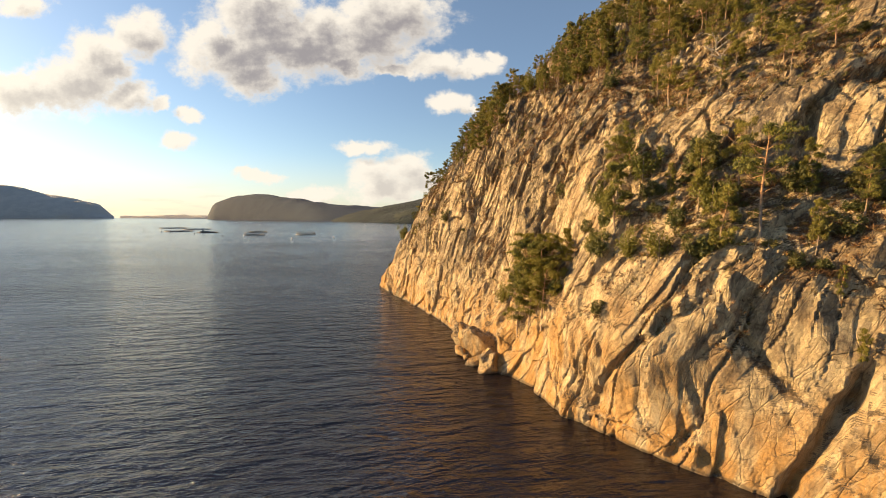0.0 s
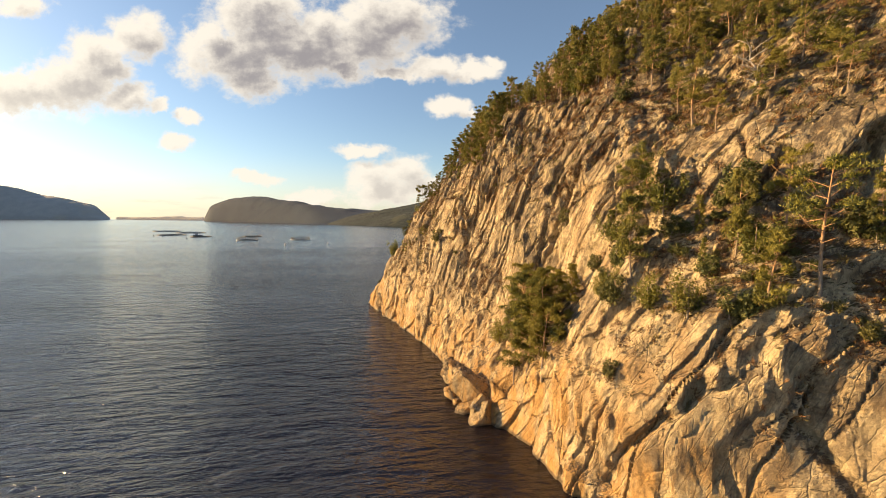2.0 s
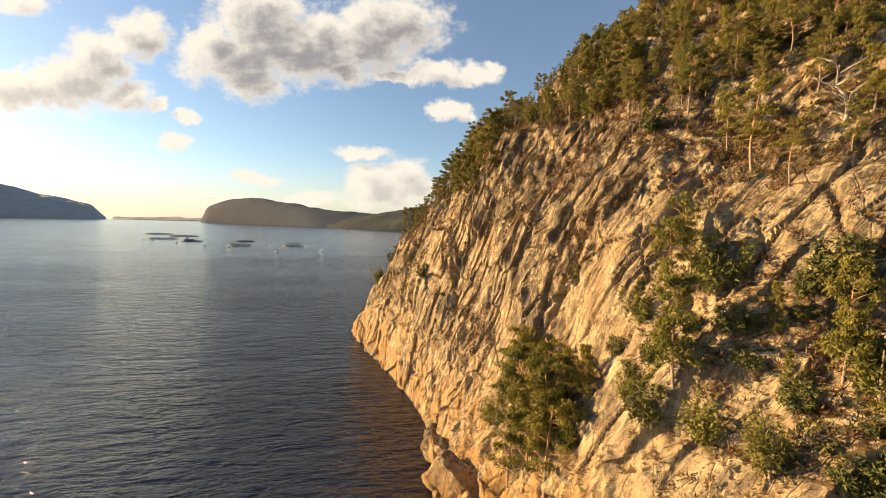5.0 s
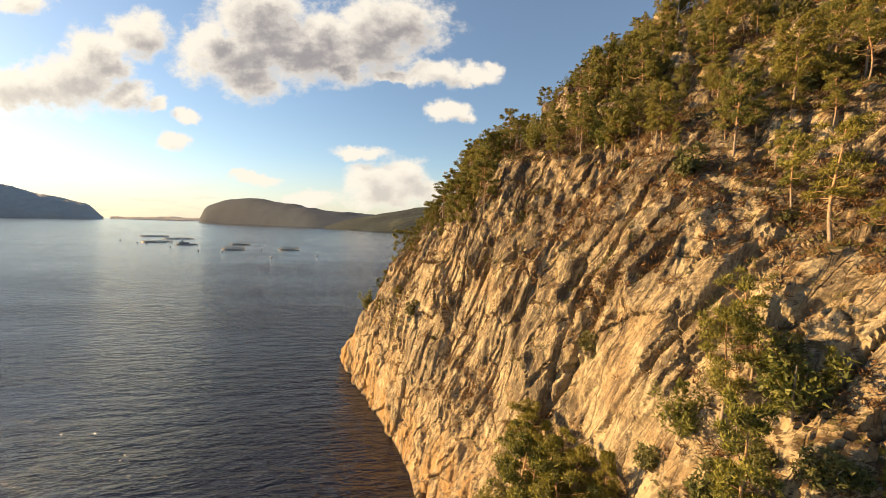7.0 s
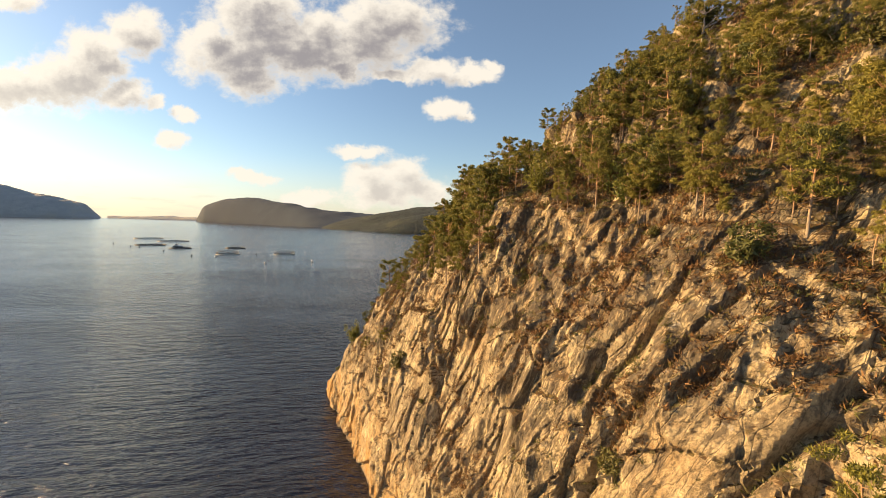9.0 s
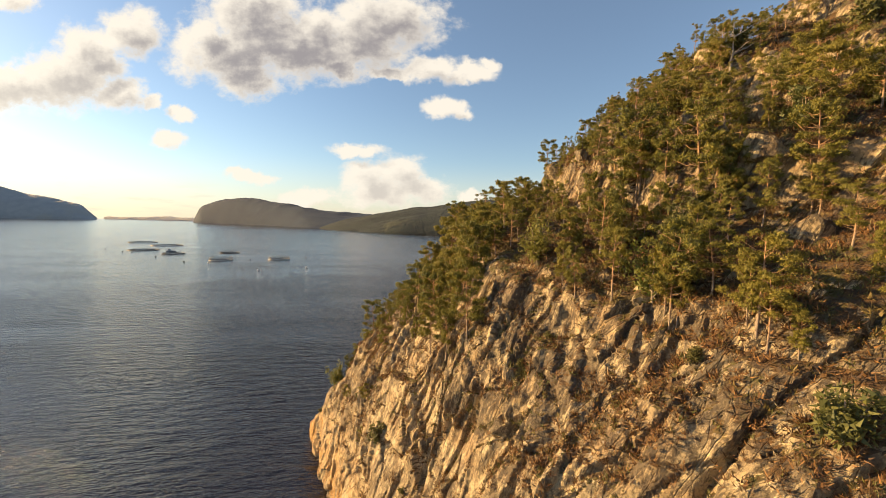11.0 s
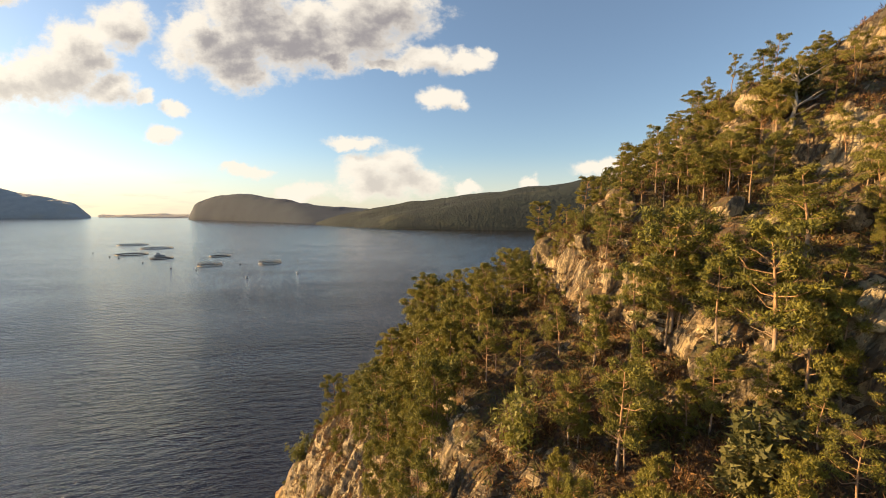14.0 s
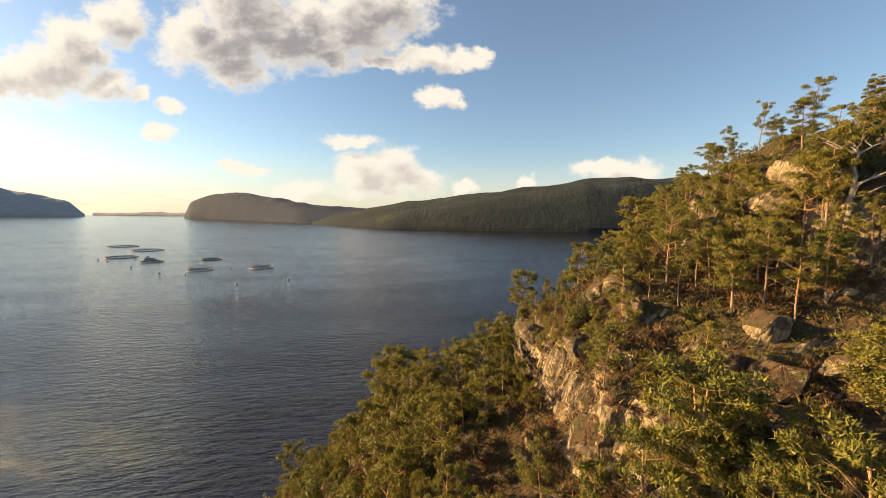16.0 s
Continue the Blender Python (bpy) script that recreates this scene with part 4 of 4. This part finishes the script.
def boulder(seed, label):
    """An angular block split from the cliff."""
    bm = bmesh.new()
    bmesh.ops.create_icosphere(bm, subdivisions=4, radius=1.0)
    g = np.random.default_rng(seed)
    cuts = [(Vector(g.normal(size=3)).normalized(), 0.42 + 0.33 * g.random()) for k in range(16)]
    for v in bm.verts:
        for way_off, far in cuts:
            over = v.co.dot(way_off) - far
            if over > 0:
                v.co -= way_off * over * 0.93
        v.co += v.co.normalized() * 0.07 * noise.fractal(v.co * 2.3 + Vector((seed, 0, 0)), 1.0, 2.0, 4)
    me = bpy.data.meshes.new("boulder")
    bm.to_mesh(me)
    me.materials.append(ROCK)
    return tagged(new("boulder", me), label, "boulder", "blocks at the foot of the cliff")


blocks = [boulder(k, "angular granite block lying at the waterline") for k in (1, 2, 3, 4)]
SIZES = [3.1, 2.4, 3.6, 2.0, 2.8, 1.7, 2.2, 1.5, 2.6, 1.9, 1.4, 2.3, 1.2, 1.8]
for k, size in enumerate(SIZES):
    u, z = 29 + 1.25 * k + 0.8 * rng.random(), 0.4 + 3.6 * rng.random() * (1 if k % 3 else 0.1)
    m = Matrix.Translation(Vector(spot(u, z)[0])) @ Euler((0.6 * rng.random(), 0.6 * rng.random(), 6.28 * rng.random())).to_matrix().to_4x4() @ Matrix.Diagonal((size * 1.3, size * 0.95, size * 0.8, 1))
    if k < 4:
        blocks[k].matrix_basis = m
    else:
        copy_thing(blocks[k % 4], Matrix.Identity(4)).matrix_basis = m

OUTCROPS = [(37.5, 59.0, 1.5), (36.4, 58.0, 1.2), (38.5, 57.5, 1.4), (35.5, 59.8, 1.3), (36.8, 56.5, 1.4), (39.5, 59.3, 1.2), (34.5, 58.0, 1.3), (46.5, 60.8, 1.4), (48.5, 60.4, 1.5), (45.2, 60.2, 1.2),
            (37.0, 55.5, 2.0), (40.3, 69.0, 2.4), (41.6, 67.5, 1.7), (39.0, 60.5, 1.5), (35.5, 52.5, 1.4), (44.0, 54.0, 1.7), (30.0, 56.0, 1.7), (33.0, 60.0, 1.4), (47.0, 58.0, 1.3), (52.0, 57.0, 1.5), (26.0, 50.5, 1.6)]
for k, (u, z, size) in enumerate(OUTCROPS):
    m = Matrix.Translation(Vector(spot(u, z)[0])) @ Euler((0.5 * rng.random(), 0.5 * rng.random(), 6.28 * rng.random())).to_matrix().to_4x4() @ Matrix.Diagonal((size * 1.2, size, size * 0.9, 1))
    rock = copy_thing(blocks[k % 4], Matrix.Identity(4))
    rock.matrix_basis = m
    tagged(rock, "angular granite outcrop among heather and pines", "boulder", "outcrops on the slope")


# ---- the fish farm on the fjord ----
PLASTIC = plain("black_float_pipe", (0.03, 0.03, 0.033, 1), 0.5)
RAIL = plain("weathered_rail", (0.16, 0.15, 0.13, 1), 0.6)
PALE_PIPE = plain("pale_float_pipe", (0.30, 0.30, 0.29, 1), 0.6)
WHITE = plain("white_buoy_shell", (0.55, 0.53, 0.50, 1), 0.5, 0.15)
STEEL = plain("painted_steel", (0.25, 0.26, 0.28, 1), 0.5)


def ring(name, radius, tube, height, mat, parent, sides=56, cross=6):
    a = np.arange(sides) * 2 * math.pi / sides
    b = np.arange(cross) * 2 * math.pi / cross
    at = np.stack([np.stack([(radius + tube * math.cos(q)) * np.cos(a), (radius + tube * math.cos(q)) * np.sin(a), height + tube * math.sin(q) + 0 * a], -1) for q in b])
    faces = [(k * sides + n, k * sides + (n + 1) % sides, ((k + 1) % cross) * sides + (n + 1) % sides, ((k + 1) % cross) * sides + n) for k in range(cross) for n in range(sides)]
    return part(name, mesh_of(name, at.reshape(-1, 3), faces, mat, True), parent)


def fish_cage(radius, high, label, pipe, rails=1):
    root = tagged(bpy.data.objects.new("fish_cage", None), label, "fish cage", "cages of the fish farm")
    scene.collection.objects.link(root)
    ring("float_ring", radius, 0.45, 0.25, pipe, root)
    ring("inner_float_ring", radius - 1.3, 0.4, 0.25, pipe, root)
    ring("handrail", radius - 0.6, 0.14, high, RAIL, root)
    for k in range(rails):
        ring("mid_rail", radius - 0.6, 0.10, high * (k + 1) / (rails + 1), RAIL, root)
    for k in range(20):
        a = 2 * math.pi * k / 20
        w = Wood()
        x, y = (radius - 0.6) * math.cos(a), (radius - 0.6) * math.sin(a)
        w.limb([(x, y, 0.2), (x, y, high)], [0.16, 0.12], 5)
        part("post", mesh_of("post", w.verts, w.faces, RAIL), root)
    return root


LARGE, SMALL = "large round fish cage with black floats and handrail", "round fish cage with black floats, rail and net posts"
cage = fish_cage(19.0, 1.3, LARGE, PLASTIC)
cage.matrix_basis = pose(-419, 612, 0)
pale_cage = fish_cage(23.0, 1.5, "large round fish cage with pale floats and handrail", PALE_PIPE)
pale_cage.matrix_basis = pose(-542, 775, 0)
copy_thing(pale_cage, pose(-453, 711, 0, 0, 0, 7))
small = fish_cage(13.0, 1.3, SMALL, PLASTIC)
small.matrix_basis = pose(-345, 566, 0)
copy_thing(small, pose(-285, 594, 0, 0, 0, 5))
posted = fish_cage(12.5, 3.6, "round fish cage with tall posts holding a bird net", PALE_PIPE, 3)
posted.matrix_basis = pose(-244, 498, 0)
copy_thing(posted, pose(-185, 520, 0, 0, 0, 4))


def work_boat(long, wide):
    """A low work boat: pointed hull, deck, wheelhouse, mast and crane."""
    root = tagged(bpy.data.objects.new("work_boat", None), "low grey work boat with a wheelhouse beside a fish cage", "boat")
    scene.collection.objects.link(root)
    verts, faces = [], []
    for n in range(9):
        t = n / 8
        half = wide / 2 * (1 - max(0.0, (t - 0.55) / 0.45) ** 2)
        sheer = 1.3 + 0.5 * max(0.0, t - 0.4)
        x = (t - 0.5) * long
        verts += [(x, -half * 0.7, -0.4), (x, -half, sheer), (x, half, sheer), (x, half * 0.7, -0.4)]
    for n in range(8):
        for k in range(4):
            a, b = 4 * n + k, 4 * n + (k + 1) % 4
            faces.append((a, b, b + 4, a + 4))
    faces += [(0, 1, 2, 3), (35, 34, 33, 32)]
    part("hull", mesh_of("hull", verts, faces, STEEL), root)
    for name, x, sx, sy, z0, z1, mat in (("wheelhouse", -0.2 * long, 0.12 * long, 0.32 * wide, 1.2, 3.6, WHITE), ("roof", -0.2 * long, 0.14 * long, 0.36 * wide, 3.6, 3.8, STEEL)):
        box = [(x + a * sx, b * sy, z) for z in (z0, z1) for a, b in ((-1, -1), (1, -1), (1, 1), (-1, 1))]
        part(name, mesh_of(name, box, [(3, 2, 1, 0), (4, 5, 6, 7), (0, 1, 5, 4), (1, 2, 6, 5), (2, 3, 7, 6), (3, 0, 4, 7)], mat), root)
    for name, line in (("mast", [(-0.2 * long, 0, 3.7), (-0.2 * long, 0, 6.0)]), ("crane", [(0.1 * long, 0, 1.2), (0.1 * long, 0, 4.0), (0.3 * long, 0, 4.8)])):
        w = Wood()
        w.limb(line, [0.16] * len(line), 6)
        part(name, mesh_of(name, w.verts, w.faces, STEEL), root)
    return root


work_boat(13.0, 5.0).matrix_basis = pose(-368, 596, 0, 0, 0, 8)


def buoy(size, mat, label):
    root = tagged(bpy.data.objects.new("buoy", None), label, "buoy", "mooring buoys of the farm")
    scene.collection.objects.link(root)
    bm = bmesh.new()
    bmesh.ops.create_uvsphere(bm, u_segments=14, v_segments=9, radius=size)
    for v in bm.verts:
        v.co.z *= 0.85 if v.co.z < 0 else 1.05
        v.co.z += 0.35 * size
    me = bpy.data.meshes.new("shell")
    bm.to_mesh(me)
    me.materials.append(mat)
    part("shell", me, root)
    w = Wood()
    w.limb([(0, 0, size * 1.2), (0, 0, size * 1.75)], [0.18 * size, 0.14 * size], 6)
    part("eye_bolt", mesh_of("eye_bolt", w.verts, w.faces, STEEL), root)
    return root


ball = buoy(1.15, WHITE, "white mooring buoy floating on the water")
ball.matrix_basis = pose(-162, 414, 0)
copy_thing(ball, pose(-125, 442, 0))
copy_thing(ball, pose(-239, 464, 0))
drum = buoy(0.9, PLASTIC, "dark mooring buoy floating on the water")
drum.matrix_basis = pose(-270, 471, 0)
for x, y in ((-639, 730), (-485, 625), (-160, 544), (-214, 506), (-424, 580), (-400, 565), (-333, 516)):
    copy_thing(drum, pose(x, y, 0))


# ---- houses on the far shore ----
PAINT = plain("white_house_paint", (0.42, 0.41, 0.39, 1), 0.7)
SLATE = plain("dark_roof_slate", (0.06, 0.055, 0.055, 1), 0.6)


def house(long, wide, high):
    root = tagged(bpy.data.objects.new("house", None), "small white wooden house with dark gabled roof by the shore", "house", "houses on the far shore")
    scene.collection.objects.link(root)
    a, b, r = long / 2, wide / 2, high + wide * 0.4
    wall = [(-a, -b, 0), (a, -b, 0), (a, b, 0), (-a, b, 0), (-a, -b, high), (a, -b, high), (a, b, high), (-a, b, high), (-a, 0, r), (a, 0, r)]
    part("wall", mesh_of("wall", wall, [(0, 1, 5, 4), (2, 3, 7, 6), (1, 2, 6, 9, 5), (3, 0, 4, 8, 7)], PAINT), root)
    e, t = 0.5, 0.3
    roof = [(-a - e, -b - e, high - 0.4), (a + e, -b - e, high - 0.4), (a + e, 0, r + 0.05), (-a - e, 0, r + 0.05), (a + e, b + e, high - 0.4), (-a - e, b + e, high - 0.4)]
    roof += [(x, y, z + t) for x, y, z in roof]
    part("roof", mesh_of("roof", roof, [(0, 1, 2, 3), (3, 2, 4, 5), (6, 9, 8, 7), (9, 11, 10, 8), (0, 6, 7, 1), (5, 4, 10, 11), (1, 7, 8, 2), (2, 8, 10, 4), (0, 3, 9, 6), (3, 5, 11, 9)], SLATE), root)
    for k in (-1, 0, 1):
        x, z = k * long * 0.28, high * 0.45
        part("window", mesh_of("window", [(x - 0.6, -b - 0.05, z), (x + 0.6, -b - 0.05, z), (x + 0.6, -b - 0.05, z + 1.4), (x - 0.6, -b - 0.05, z + 1.4),
                                          (x - 0.6, -b + 0.05, z), (x + 0.6, -b + 0.05, z), (x + 0.6, -b + 0.05, z + 1.4), (x - 0.6, -b + 0.05, z + 1.4)],
                                         [(0, 1, 2, 3), (4, 7, 6, 5), (0, 4, 5, 1), (1, 5, 6, 2), (2, 6, 7, 3), (3, 7, 4, 0)], SLATE), root)
    return root


home = house(11, 8, 4.5)
places = [(316, 1538), (352, 1532), (210, 1545), (130, 1560), (395, 1524), (20, 1600)]
for n, (x, y) in enumerate(places):
    m = pose(x, y, 1.5, 0, 0, 25 * n)
    if n:
        copy_thing(home, m)
    else:
        home.matrix_basis = m
